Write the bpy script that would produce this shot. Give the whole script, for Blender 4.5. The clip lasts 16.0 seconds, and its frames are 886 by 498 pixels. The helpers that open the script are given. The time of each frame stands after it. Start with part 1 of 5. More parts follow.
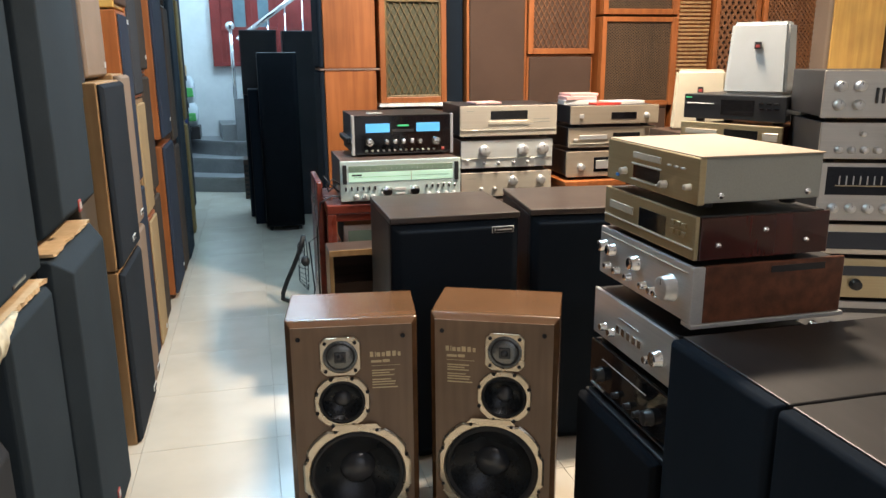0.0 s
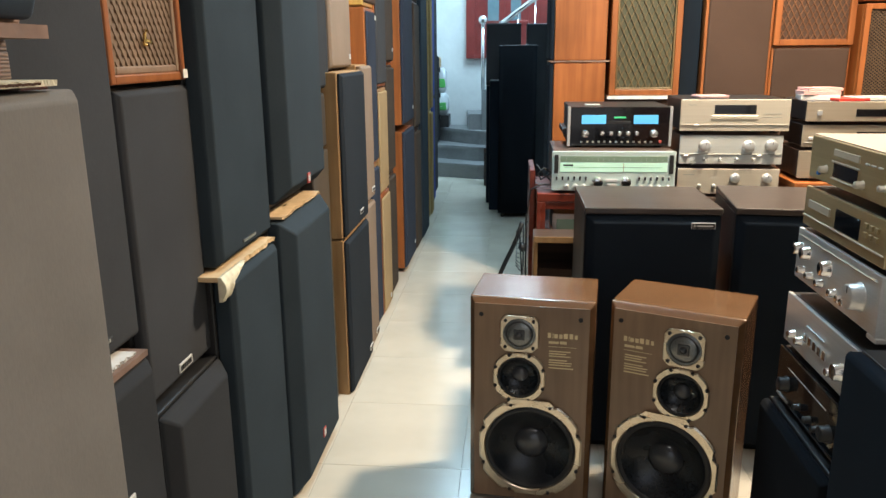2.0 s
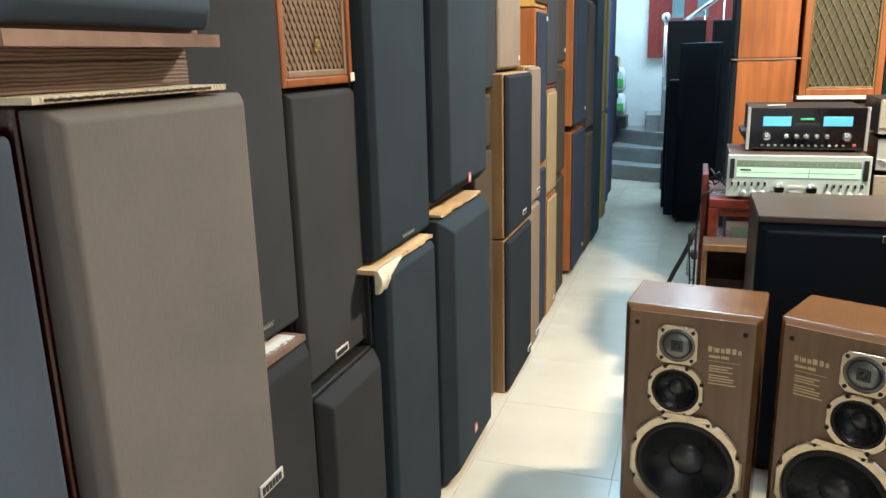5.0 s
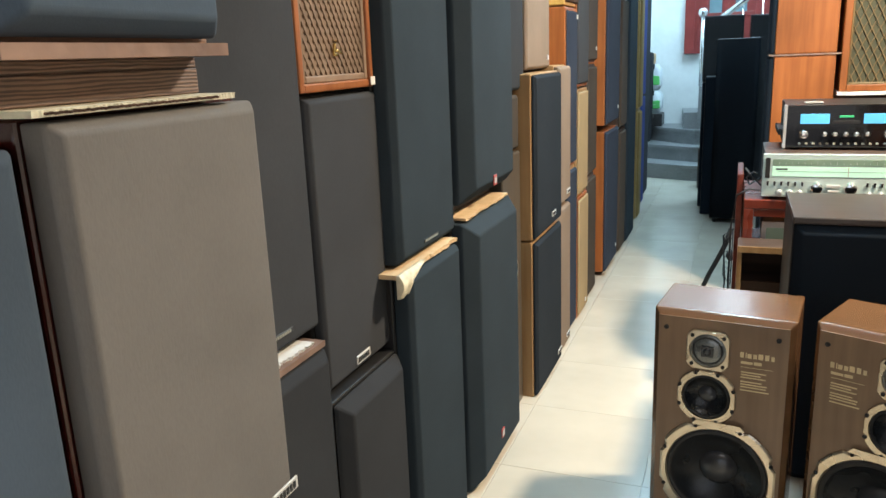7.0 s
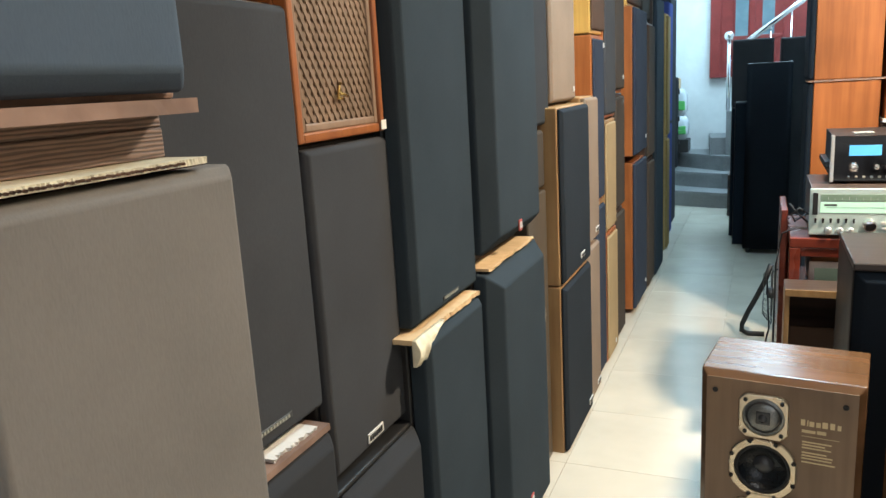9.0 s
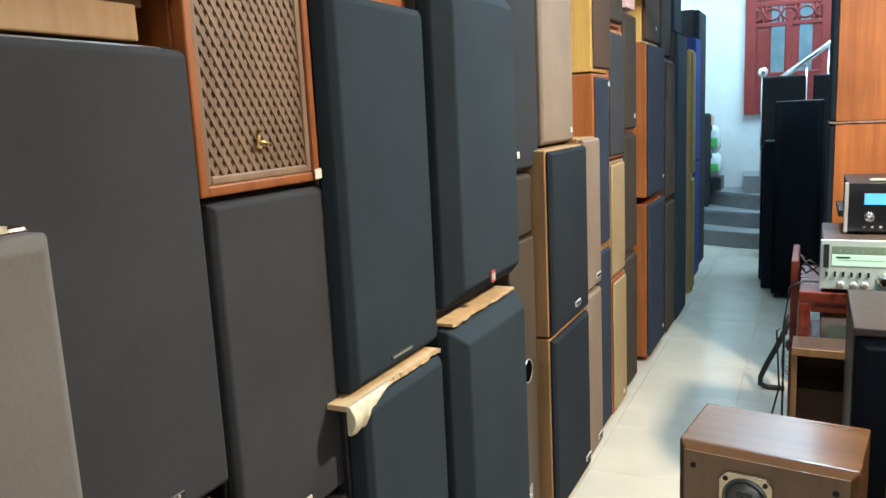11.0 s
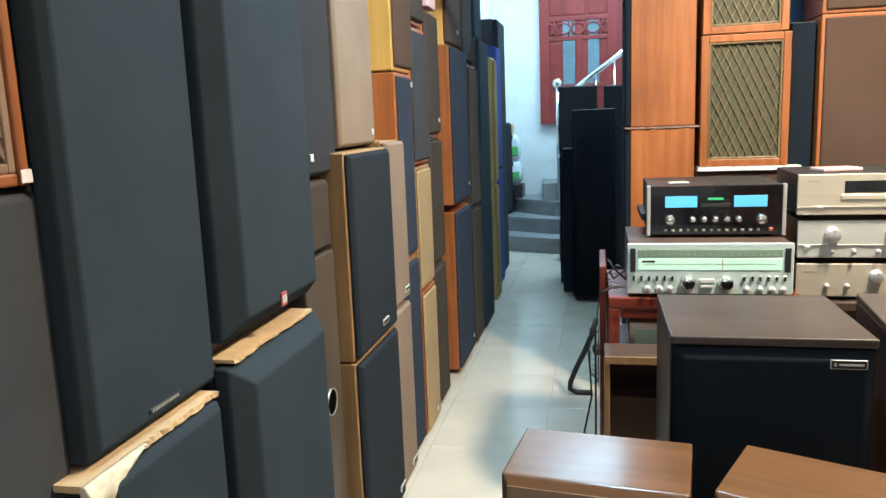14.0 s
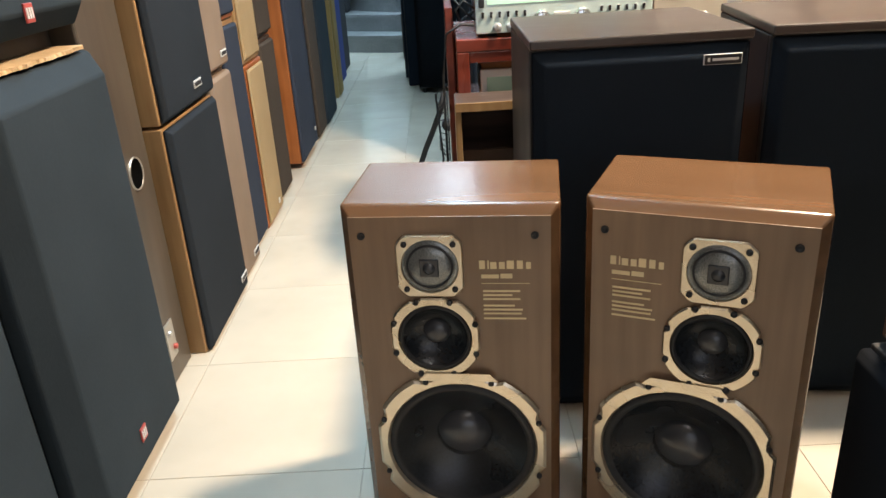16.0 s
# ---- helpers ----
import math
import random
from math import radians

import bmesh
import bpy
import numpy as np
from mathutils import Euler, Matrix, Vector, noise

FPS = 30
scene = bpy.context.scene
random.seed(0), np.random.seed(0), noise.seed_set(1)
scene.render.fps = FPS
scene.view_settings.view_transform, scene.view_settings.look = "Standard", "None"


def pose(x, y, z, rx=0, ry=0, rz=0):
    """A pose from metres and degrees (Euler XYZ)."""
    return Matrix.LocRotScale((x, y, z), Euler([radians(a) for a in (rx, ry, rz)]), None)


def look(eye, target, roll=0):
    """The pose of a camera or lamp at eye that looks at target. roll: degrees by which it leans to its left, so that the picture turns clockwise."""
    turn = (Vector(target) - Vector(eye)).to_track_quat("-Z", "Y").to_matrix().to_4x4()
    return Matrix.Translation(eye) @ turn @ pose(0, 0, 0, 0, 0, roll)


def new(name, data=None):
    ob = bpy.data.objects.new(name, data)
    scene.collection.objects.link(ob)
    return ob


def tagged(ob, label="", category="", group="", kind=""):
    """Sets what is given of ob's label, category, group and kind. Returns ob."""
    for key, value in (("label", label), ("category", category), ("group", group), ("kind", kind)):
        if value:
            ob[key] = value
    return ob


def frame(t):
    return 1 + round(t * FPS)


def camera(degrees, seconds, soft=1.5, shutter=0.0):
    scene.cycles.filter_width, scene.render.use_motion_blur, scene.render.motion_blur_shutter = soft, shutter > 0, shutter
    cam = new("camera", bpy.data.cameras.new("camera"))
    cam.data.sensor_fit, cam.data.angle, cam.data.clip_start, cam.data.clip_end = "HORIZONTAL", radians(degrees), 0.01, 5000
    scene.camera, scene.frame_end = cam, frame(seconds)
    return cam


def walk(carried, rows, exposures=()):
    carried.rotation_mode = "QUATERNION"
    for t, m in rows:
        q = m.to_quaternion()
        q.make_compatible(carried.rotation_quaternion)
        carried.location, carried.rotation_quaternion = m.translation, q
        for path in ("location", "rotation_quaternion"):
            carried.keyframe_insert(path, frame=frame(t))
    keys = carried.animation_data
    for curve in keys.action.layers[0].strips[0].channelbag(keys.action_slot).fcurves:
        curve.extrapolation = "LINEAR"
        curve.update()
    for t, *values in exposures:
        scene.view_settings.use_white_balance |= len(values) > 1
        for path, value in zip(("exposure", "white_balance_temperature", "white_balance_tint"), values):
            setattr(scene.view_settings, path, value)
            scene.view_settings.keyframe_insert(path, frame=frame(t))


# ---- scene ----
cam = camera(60.8, 16.0)
PATH = [
    (0, (0.056, 0.012, 1.439), (0.522, 1.894, 0.949), -0.4),
    (0.5, (0.074, -0.057, 1.444), (0.34, 1.86, 0.939), -1.0),
    (1, (0.126, -0.079, 1.443), (0.204, 1.853, 0.934), -0.5),
    (1.5, (0.183, -0.086, 1.437), (0.096, 1.846, 0.926), -0.4),
    (2, (0.224, -0.109, 1.435), (0.049, 1.819, 0.932), -0.5),
    (2.5, (0.24, -0.12, 1.438), (-0.024, 1.802, 0.949), -0.9),
    (3, (0.255, -0.117, 1.441), (-0.128, 1.786, 0.962), -1.5),
    (3.5, (0.268, -0.117, 1.442), (-0.19, 1.775, 0.982), -2.0),
    (4, (0.281, -0.118, 1.441), (-0.231, 1.76, 0.981), -2.1),
    (4.5, (0.284, -0.121, 1.438), (-0.288, 1.734, 0.96), -1.9),
    (4.7, (0.278, -0.115, 1.436), (-0.316, 1.731, 0.95), -1.7),
    (6.8, (0.306, -0.076, 1.436), (-0.4, 1.728, 0.94), -2.0),
    (7, (0.306, -0.07, 1.443), (-0.406, 1.732, 0.95), -2.3),
    (7.5, (0.298, -0.049, 1.45), (-0.418, 1.75, 0.95), -2.8),
    (8, (0.27, 0.012, 1.456), (-0.447, 1.807, 0.941), -2.8),
    (8.5, (0.237, 0.078, 1.472), (-0.493, 1.878, 0.995), -3.1),
    (9, (0.232, 0.135, 1.472), (-0.537, 1.931, 1.046), -3.3),
    (9.2, (0.246, 0.169, 1.467), (-0.557, 1.953, 1.051), -3.1),
    (11.3, (0.381, 0.362, 1.504), (-0.491, 2.134, 1.188), -2.6),
    (11.5, (0.383, 0.369, 1.512), (-0.475, 2.152, 1.218), -2.5),
    (12, (0.383, 0.382, 1.519), (-0.437, 2.19, 1.279), -2.2),
    (12.5, (0.377, 0.402, 1.521), (-0.37, 2.242, 1.281), -1.8),
    (13, (0.371, 0.442, 1.511), (-0.243, 2.326, 1.24), -1.9),
    (13.5, (0.353, 0.522, 1.494), (-0.141, 2.438, 1.203), -2.4),
    (14, (0.311, 0.632, 1.452), (-0.092, 2.562, 1.117), -2.2),
    (14.5, (0.287, 0.733, 1.377), (-0.023, 2.665, 0.962), -1.4),
    (15, (0.272, 0.784, 1.28), (0.042, 2.706, 0.778), -1.7),
    (15.5, (0.271, 0.823, 1.199), (0.141, 2.717, 0.569), -2.5),
    (16, (0.303, 0.88, 1.142), (0.274, 2.72, 0.357), -3.6),
]
EXPOSURES = [(0, -0.22, 6250, 16), (1.0, -0.13, 6350, 14), (2.5, -0.06, 6400, 12), (4.0, 0.12, 6300, 11), (9.0, 0.12, 6330, 11), (12.0, 0.05, 6080, 10), (14.0, 0.05, 6080, 10), (15.0, 0.15, 6200, 11), (16.0, 0.22, 6500, 16)]
walk(cam, [(t, look(eye, target, roll)) for t, eye, target, roll in PATH], EXPOSURES)

# ---- light ----
world = bpy.data.worlds.new("world")
scene.world = world
world.use_nodes = True
wn = world.node_tree.nodes
sky = wn.new("ShaderNodeTexSky")
sky.sky_type, sky.sun_disc, sky.sun_elevation, sky.sun_rotation = "NISHITA", False, radians(40), radians(160)
world.node_tree.links.new(sky.outputs[0], wn["Background"].inputs[0])
wn["Background"].inputs[1].default_value = 0.1


def area_lamp(name, eye, target, sx, sy, watts, colour):
    data = bpy.data.lights.new(name, "AREA")
    data.shape, data.size, data.size_y, data.energy, data.color = "RECTANGLE", sx, sy, watts, colour
    ob = new(name, data)
    ob.matrix_world = look(eye, target)
    return ob


WARM, COOL, NEUTRAL = (1.0, 0.83, 0.60), (0.52, 0.82, 1.0), (1.0, 0.96, 0.90)
area_lamp("pendant_glow", (1.60, 2.85, 2.98), (1.60, 2.85, 0), 0.24, 0.24, 195, WARM)
# two added ceiling fills: cool above the aisle, neutral near the entrance
area_lamp("ceiling_fill", (0.25, 3.1, 3.14), (0.25, 3.1, 0), 0.10, 1.4, 60, COOL)
area_lamp("ceiling_fill", (0.9, 0.3, 3.14), (0.9, 0.3, 0), 1.4, 0.10, 14, NEUTRAL)
# weak fill added at the unseen shop front for surfaces facing that way
area_lamp("shop_front_fill", (1.2, -2.95, 1.6), (1.0, 2.0, 1.0), 3.4, 2.3, 9, NEUTRAL)
area_lamp("stairwell_daylight", (0.3, 8.3, 3.95), (-0.1, 8.0, 0), 1.4, 2.2, 170, COOL)

# ---- materials ----
MATS = {}


def material(name, colour, rough=0.6, metal=0.0, second=None, scale=40.0, stretch=(1, 1, 1), bump=0.0, bump_scale=None,
             island=0.0, coat=0.0, emit=0.0, spec=0.5, stain=0.12, kind="noise"):
    """A surface with grain at one scale and patchy wear at another, in object coordinates."""
    m = bpy.data.materials.new(name)
    m.use_nodes = True
    nt = m.node_tree
    b = nt.nodes["Principled BSDF"]
    b.inputs["Roughness"].default_value, b.inputs["Metallic"].default_value = rough, metal
    b.inputs["Coat Weight"].default_value, b.inputs["Specular IOR Level"].default_value = coat, spec
    tc = nt.nodes.new("ShaderNodeTexCoord")
    mp = nt.nodes.new("ShaderNodeMapping")
    mp.inputs["Scale"].default_value = stretch
    mp.inputs["Location"].default_value = (3.71, 1.37, 2.83)
    info = nt.nodes.new("ShaderNodeObjectInfo")
    shift = nt.nodes.new("ShaderNodeVectorMath")
    shift.operation = "MULTIPLY_ADD"
    shift.inputs[1].default_value = (1, 1, 1)
    nt.links.new(tc.outputs["Object"], shift.inputs[0])
    nt.links.new(info.outputs["Random"], shift.inputs[2])
    nt.links.new(shift.outputs[0], mp.inputs[0])
    if kind == "wave":
        grain = nt.nodes.new("ShaderNodeTexWave")
        grain.bands_direction = "Z"
        grain.inputs["Scale"].default_value, grain.inputs["Distortion"].default_value = scale, 5.0
        grain.inputs["Detail"].default_value, grain.inputs["Detail Scale"].default_value = 3.0, 1.5
        grain_out = grain.outputs["Fac"]
    else:
        grain = nt.nodes.new("ShaderNodeTexNoise")
        grain.inputs["Scale"].default_value, grain.inputs["Detail"].default_value = scale, 4.0
        grain_out = grain.outputs["Fac"]
    nt.links.new(mp.outputs[0], grain.inputs["Vector"])
    ramp = nt.nodes.new("ShaderNodeValToRGB")
    second = second or tuple(c * 0.75 for c in colour)
    ramp.color_ramp.elements[0].position, ramp.color_ramp.elements[1].position = 0.32, 0.68
    ramp.color_ramp.elements[0].color, ramp.color_ramp.elements[1].color = (*second, 1), (*colour, 1)
    nt.links.new(grain_out, ramp.inputs[0])
    patch = nt.nodes.new("ShaderNodeTexNoise")
    patch.inputs["Scale"].default_value, patch.inputs["Detail"].default_value = 4.0, 3.0
    nt.links.new(shift.outputs[0], patch.inputs["Vector"])
    wear = nt.nodes.new("ShaderNodeMapRange")
    wear.inputs["From Min"].default_value, wear.inputs["From Max"].default_value = 0.3, 0.7
    wear.inputs["To Min"].default_value, wear.inputs["To Max"].default_value = 1.0 - stain, 1.0 + stain
    nt.links.new(patch.outputs["Fac"], wear.inputs["Value"])
    vary = nt.nodes.new("ShaderNodeMapRange")
    vary.inputs["To Min"].default_value, vary.inputs["To Max"].default_value = 1.0 - island, 1.0 + island
    nt.links.new(info.outputs["Random"], vary.inputs["Value"])
    both = nt.nodes.new("ShaderNodeMath")
    both.operation = "MULTIPLY"
    nt.links.new(wear.outputs[0], both.inputs[0])
    nt.links.new(vary.outputs[0], both.inputs[1])
    tint = nt.nodes.new("ShaderNodeVectorMath")
    tint.operation = "SCALE"
    nt.links.new(ramp.outputs[0], tint.inputs[0])
    nt.links.new(both.outputs[0], tint.inputs["Scale"])
    nt.links.new(tint.outputs[0], b.inputs["Base Color"])
    rr = nt.nodes.new("ShaderNodeMapRange")
    rr.inputs["To Min"].default_value, rr.inputs["To Max"].default_value = max(0.03, rough - 0.08), min(1.0, rough + 0.08)
    nt.links.new(patch.outputs["Fac"], rr.inputs["Value"])
    nt.links.new(rr.outputs[0], b.inputs["Roughness"])
    if bump:
        bp = nt.nodes.new("ShaderNodeBump")
        bp.inputs["Strength"].default_value, bp.inputs["Distance"].default_value = bump, 0.002
        src = grain_out
        if bump_scale:
            fine = nt.nodes.new("ShaderNodeTexNoise")
            fine.inputs["Scale"].default_value, fine.inputs["Detail"].default_value = bump_scale, 2.0
            nt.links.new(tc.outputs["Object"], fine.inputs["Vector"])
            src = fine.outputs["Fac"]
        nt.links.new(src, bp.inputs["Height"])
        nt.links.new(bp.outputs[0], b.inputs["Normal"])
    if emit:
        b.inputs["Emission Color"].default_value, b.inputs["Emission Strength"].default_value = (*colour, 1), emit
    MATS[name] = m
    return m


def cloth(name, colour):
    return material(name, colour, 0.95, second=tuple(c * 0.93 for c in colour), scale=420, stretch=(1, 1, 0.3), bump=0.12, spec=0.07, stain=0.10)


def wood(name, colour, dark, rough=0.45, along="z", scale=9.0, coat=0.0):
    stretch = {"z": (1, 1, 0.06), "x": (0.06, 1, 1)}[along]
    return material(name, colour, rough, second=dark, scale=scale * 4, stretch=stretch, bump=0.08, coat=coat, stain=0.16, island=0.08)


cloth_grey = cloth("charcoal_cloth", (0.036, 0.038, 0.042))
cloth_brown = cloth("brown_grey_cloth", (0.052, 0.054, 0.059))
cloth_taupe = cloth("taupe_cloth", (0.178, 0.167, 0.155))
cloth_jet = cloth("jet_black_cloth", (0.008, 0.0098, 0.013))
cloth_black = cloth("black_cloth", (0.0118, 0.0172, 0.025))
cloth_ink = cloth("ink_grey_cloth", (0.021, 0.026, 0.033))
cloth_slate = cloth("slate_cloth", (0.032, 0.043, 0.053))
cloth_navy = cloth("navy_cloth", (0.034, 0.043, 0.064))
cloth_beige = cloth("beige_cloth", (0.235, 0.178, 0.135))
cloth_gold = cloth("gold_cloth", (0.34, 0.25, 0.14))
cloth_choc = cloth("chocolate_cloth", (0.080, 0.050, 0.037))
cloth_umber = cloth("umber_cloth", (0.058, 0.046, 0.037))
cloth_olive = cloth("olive_cloth", (0.30, 0.21, 0.09))
wood_olive = wood("olive_stained_veneer", (0.46, 0.30, 0.11), (0.38, 0.24, 0.085))
cloth_blue = cloth("blue_cloth", (0.045, 0.065, 0.22))
wood_orange = wood("orange_teak_veneer", (0.35, 0.112, 0.028), (0.245, 0.072, 0.016))
wood_tan = wood("tan_oak_veneer", (0.36, 0.215, 0.095), (0.27, 0.15, 0.06))
wood_yellow = wood("yellow_ash_veneer", (0.62, 0.38, 0.10), (0.50, 0.28, 0.07))
wood_walnut = material("walnut_veneer", (0.128, 0.064, 0.030), 0.23, second=(0.098, 0.049, 0.022), scale=28, stretch=(0.06, 1, 1), stain=0.05, coat=0.06, island=0.05)
wood_walnut_side = wood("red_walnut_veneer", (0.17, 0.062, 0.030), (0.075, 0.026, 0.014), 0.32, "x", 8.0)
wood_dark = wood("dark_walnut_veneer", (0.090, 0.060, 0.046), (0.040, 0.026, 0.021), 0.33, "x", 8.0)
wood_smoked = wood("smoked_walnut_vinyl", (0.062, 0.047, 0.040), (0.044, 0.033, 0.028), 0.32, "x", 12.0)
wood_black = wood("black_ash_veneer", (0.020, 0.020, 0.021), (0.012, 0.012, 0.013), 0.5)
wood_vinyl = wood("scuffed_dark_vinyl", (0.020, 0.015, 0.014), (0.012, 0.0095, 0.009), 0.45, "x", 6.0)
wood_top_black = wood("scuffed_black_vinyl", (0.023, 0.019, 0.018), (0.011, 0.0095, 0.009), 0.42, "x", 6.0)
wood_gloss = wood("mahogany_lacquer", (0.070, 0.012, 0.010), (0.030, 0.006, 0.005), 0.12, "z", 6.0, 0.6)
wood_red = wood("red_mahogany", (0.20, 0.035, 0.018), (0.11, 0.018, 0.010), 0.28, "x", 6.0, 0.3)
wood_ply = material("brown_plank", (0.24, 0.155, 0.115), 0.7, second=(0.105, 0.068, 0.052), scale=62, stretch=(0.12, 1, 1), kind="wave", bump=0.3)
cloth_steel = cloth("steel_blue_cloth", (0.080, 0.108, 0.145))
wood_cream = material("cream_paint", (0.72, 0.60, 0.40), 0.45, second=(0.68, 0.56, 0.37), scale=6)
baffle_brown = wood("brown_vinyl_baffle", (0.208, 0.131, 0.078), (0.165, 0.101, 0.059), 0.34, "z", 12.0)
champagne = material("champagne_aluminium", (0.64, 0.575, 0.465), 0.36, 0.45, second=(0.60, 0.535, 0.43), scale=60, stretch=(0.03, 1, 3), stain=0.05)
goldface = material("gold_aluminium", (0.50, 0.40, 0.23), 0.36, 0.75, second=(0.46, 0.365, 0.21), scale=60, stretch=(0.03, 1, 3), stain=0.05)
champagne_dull = material("dull_bronze_champagne", (0.45, 0.375, 0.285), 0.38, 0.5, second=(0.41, 0.34, 0.255), scale=60, stretch=(0.03, 1, 3), stain=0.08)
silver = material("brushed_aluminium", (0.68, 0.68, 0.67), 0.34, 0.65, second=(0.62, 0.62, 0.61), scale=80, stretch=(0.03, 1, 3), stain=0.05)
# darker, warmer variant of the brushed aluminium
silver_dull = material("dull_aluminium", (0.50, 0.475, 0.43), 0.36, 0.65, second=(0.45, 0.425, 0.385), scale=80, stretch=(0.03, 1, 3), stain=0.1)
bright_silver = material("pale_silver_front", (0.60, 0.615, 0.59), 0.35, 0.35, second=(0.56, 0.575, 0.55), scale=80, stretch=(0.03, 1, 3), stain=0.04)
chrome = material("polished_chrome", (0.85, 0.85, 0.86), 0.12, 1.0, second=(0.8, 0.8, 0.81), scale=30, stain=0.03)
frame_metal = material("champagne_cast_rim", (0.66, 0.58, 0.45), 0.28, 0.9, second=(0.58, 0.50, 0.38), scale=30, stain=0.06)
grey_paint = material("grey_green_enamel", (0.34, 0.34, 0.29), 0.45, second=(0.31, 0.31, 0.265), scale=300, bump=0.05, stain=0.05)
peach_paint = material("champagne_enamel", (0.44, 0.345, 0.25), 0.45, second=(0.41, 0.32, 0.232), scale=300, bump=0.04, stain=0.05)
black_metal = material("black_enamel", (0.018, 0.018, 0.019), 0.42, second=(0.014, 0.014, 0.015), scale=200, bump=0.05)
black_gloss = material("black_glass_front", (0.008, 0.008, 0.009), 0.08, second=(0.006, 0.006, 0.007), scale=20, coat=0.4)
rubber = material("black_rubber", (0.010, 0.010, 0.011), 0.6, second=(0.012, 0.012, 0.013), scale=90, bump=0.1)
port_shade = material("port_shade_black", (0.004, 0.004, 0.004), 0.95, second=(0.003, 0.003, 0.003), scale=60, spec=0.0)
# silver front with the dial's glow and cool lamplight tinted into its colour
dial_tinted_silver = material("dial_tinted_silver_front", (0.60, 0.72, 0.69), 0.32, 0.2, second=(0.56, 0.68, 0.65), scale=80, stretch=(0.03, 1, 3), stain=0.04)
cone_paper = material("black_cone_paper", (0.012, 0.015, 0.019), 0.27, second=(0.007, 0.008, 0.009), scale=160, bump=0.15, spec=0.35)
cone_sheen = material("grey_dust_cap", (0.030, 0.033, 0.038), 0.24, second=(0.032, 0.033, 0.037), scale=120)
dome_glass = material("smoky_tweeter_mesh", (0.24, 0.25, 0.24), 0.25, 0.5, second=(0.11, 0.115, 0.115), scale=500)
card = material("torn_cardboard", (0.66, 0.47, 0.27), 0.85, second=(0.56, 0.385, 0.21), scale=30, stretch=(1, 1, 4), bump=0.3, stain=0.2)
card_pale = material("pale_cardboard", (0.74, 0.68, 0.50), 0.85, second=(0.58, 0.52, 0.38), scale=60, bump=0.4, stain=0.2)
card_brown = material("brown_board_edge", (0.30, 0.19, 0.14), 0.85, second=(0.20, 0.12, 0.09), scale=18, bump=0.4, stain=0.3)
foam_white = material("white_foam", (0.78, 0.76, 0.72), 0.85, second=(0.70, 0.68, 0.64), scale=50, bump=0.3)
white_plastic = material("white_plastic", (0.50, 0.52, 0.51), 0.4, second=(0.47, 0.49, 0.48), scale=14, stain=0.05)
cream_plastic = material("yellowed_plastic", (0.47, 0.42, 0.31), 0.45, second=(0.43, 0.38, 0.28), scale=14, stain=0.08)
gold_ink = material("gold_print", (0.62, 0.50, 0.30), 0.45, 0.3, second=(0.60, 0.48, 0.29), scale=20)
pale_ink = material("pale_print", (0.60, 0.60, 0.58), 0.5, second=(0.58, 0.58, 0.56), scale=20)
dark_ink = material("dark_print", (0.03, 0.03, 0.03), 0.5, scale=20)
red_ink = material("red_badge", (0.42, 0.07, 0.06), 0.4, second=(0.38, 0.06, 0.05), scale=40)
gold_metal = material("gilt_emblem", (0.85, 0.62, 0.25), 0.25, 1.0, second=(0.8, 0.58, 0.22), scale=30)
meter_blue = material("blue_lit_meter", (0.10, 0.42, 0.75), 0.3, second=(0.09, 0.38, 0.70), scale=5, emit=0.6)
dial_green = material("green_lit_dial", (0.42, 0.62, 0.46), 0.3, second=(0.36, 0.56, 0.40), scale=5, emit=0.8)
dial_dim = material("dim_dial_glass", (0.22, 0.30, 0.22), 0.15, second=(0.18, 0.26, 0.19), scale=5, emit=0.12)
logo_green = material("green_lit_mark", (0.05, 0.45, 0.18), 0.3, emit=0.5)
tile_mat = material("cream_floor_tile", (0.565, 0.516, 0.428), 0.16, second=(0.532, 0.484, 0.398), scale=5, island=0.03, stain=0.05, spec=0.5)
grout_mat = material("tile_grout", (0.56, 0.49, 0.40), 0.8, scale=60)
wall_mat = material("white_wall_paint", (0.78, 0.79, 0.78), 0.8, second=(0.75, 0.76, 0.75), scale=18, bump=0.08, stain=0.04)
ceil_mat = material("ceiling_paint", (0.80, 0.79, 0.76), 0.85, second=(0.77, 0.76, 0.73), scale=18, stain=0.04)
frame_cream = material("cream_door_frame_paint", (0.74, 0.63, 0.46), 0.4, second=(0.70, 0.59, 0.43), scale=9, stain=0.06)
door_red = material("oxblood_door_paint", (0.27, 0.040, 0.035), 0.35, second=(0.22, 0.032, 0.028), scale=10, stain=0.12)
door_glass = material("frosted_door_glass", (0.17, 0.25, 0.28), 0.3, second=(0.13, 0.20, 0.23), scale=8)
granite = material("grey_granite", (0.27, 0.275, 0.28), 0.4, second=(0.16, 0.165, 0.17), scale=140, stain=0.15)
red_plastic = material("red_plastic", (0.62, 0.05, 0.035), 0.35, second=(0.56, 0.045, 0.03), scale=10)
pink_plastic = material("pale_pink_cases", (0.72, 0.45, 0.42), 0.25, second=(0.66, 0.40, 0.37), scale=10)
clear_case = material("clear_case_plastic", (0.70, 0.68, 0.66), 0.15, second=(0.6, 0.58, 0.56), scale=10)
green_bag = material("green_printed_sack", (0.12, 0.55, 0.14), 0.45, second=(0.10, 0.48, 0.12), scale=6)
white_bag = material("white_printed_sack", (0.75, 0.79, 0.82), 0.5, second=(0.66, 0.71, 0.74), scale=6)
banner_blue = material("blue_banner", (0.03, 0.16, 0.45), 0.5, second=(0.025, 0.14, 0.40), scale=6)
lattice_bronze = material("bronze_lattice_back", (0.078, 0.076, 0.036), 0.7, second=(0.042, 0.040, 0.021), scale=200, bump=0.3)
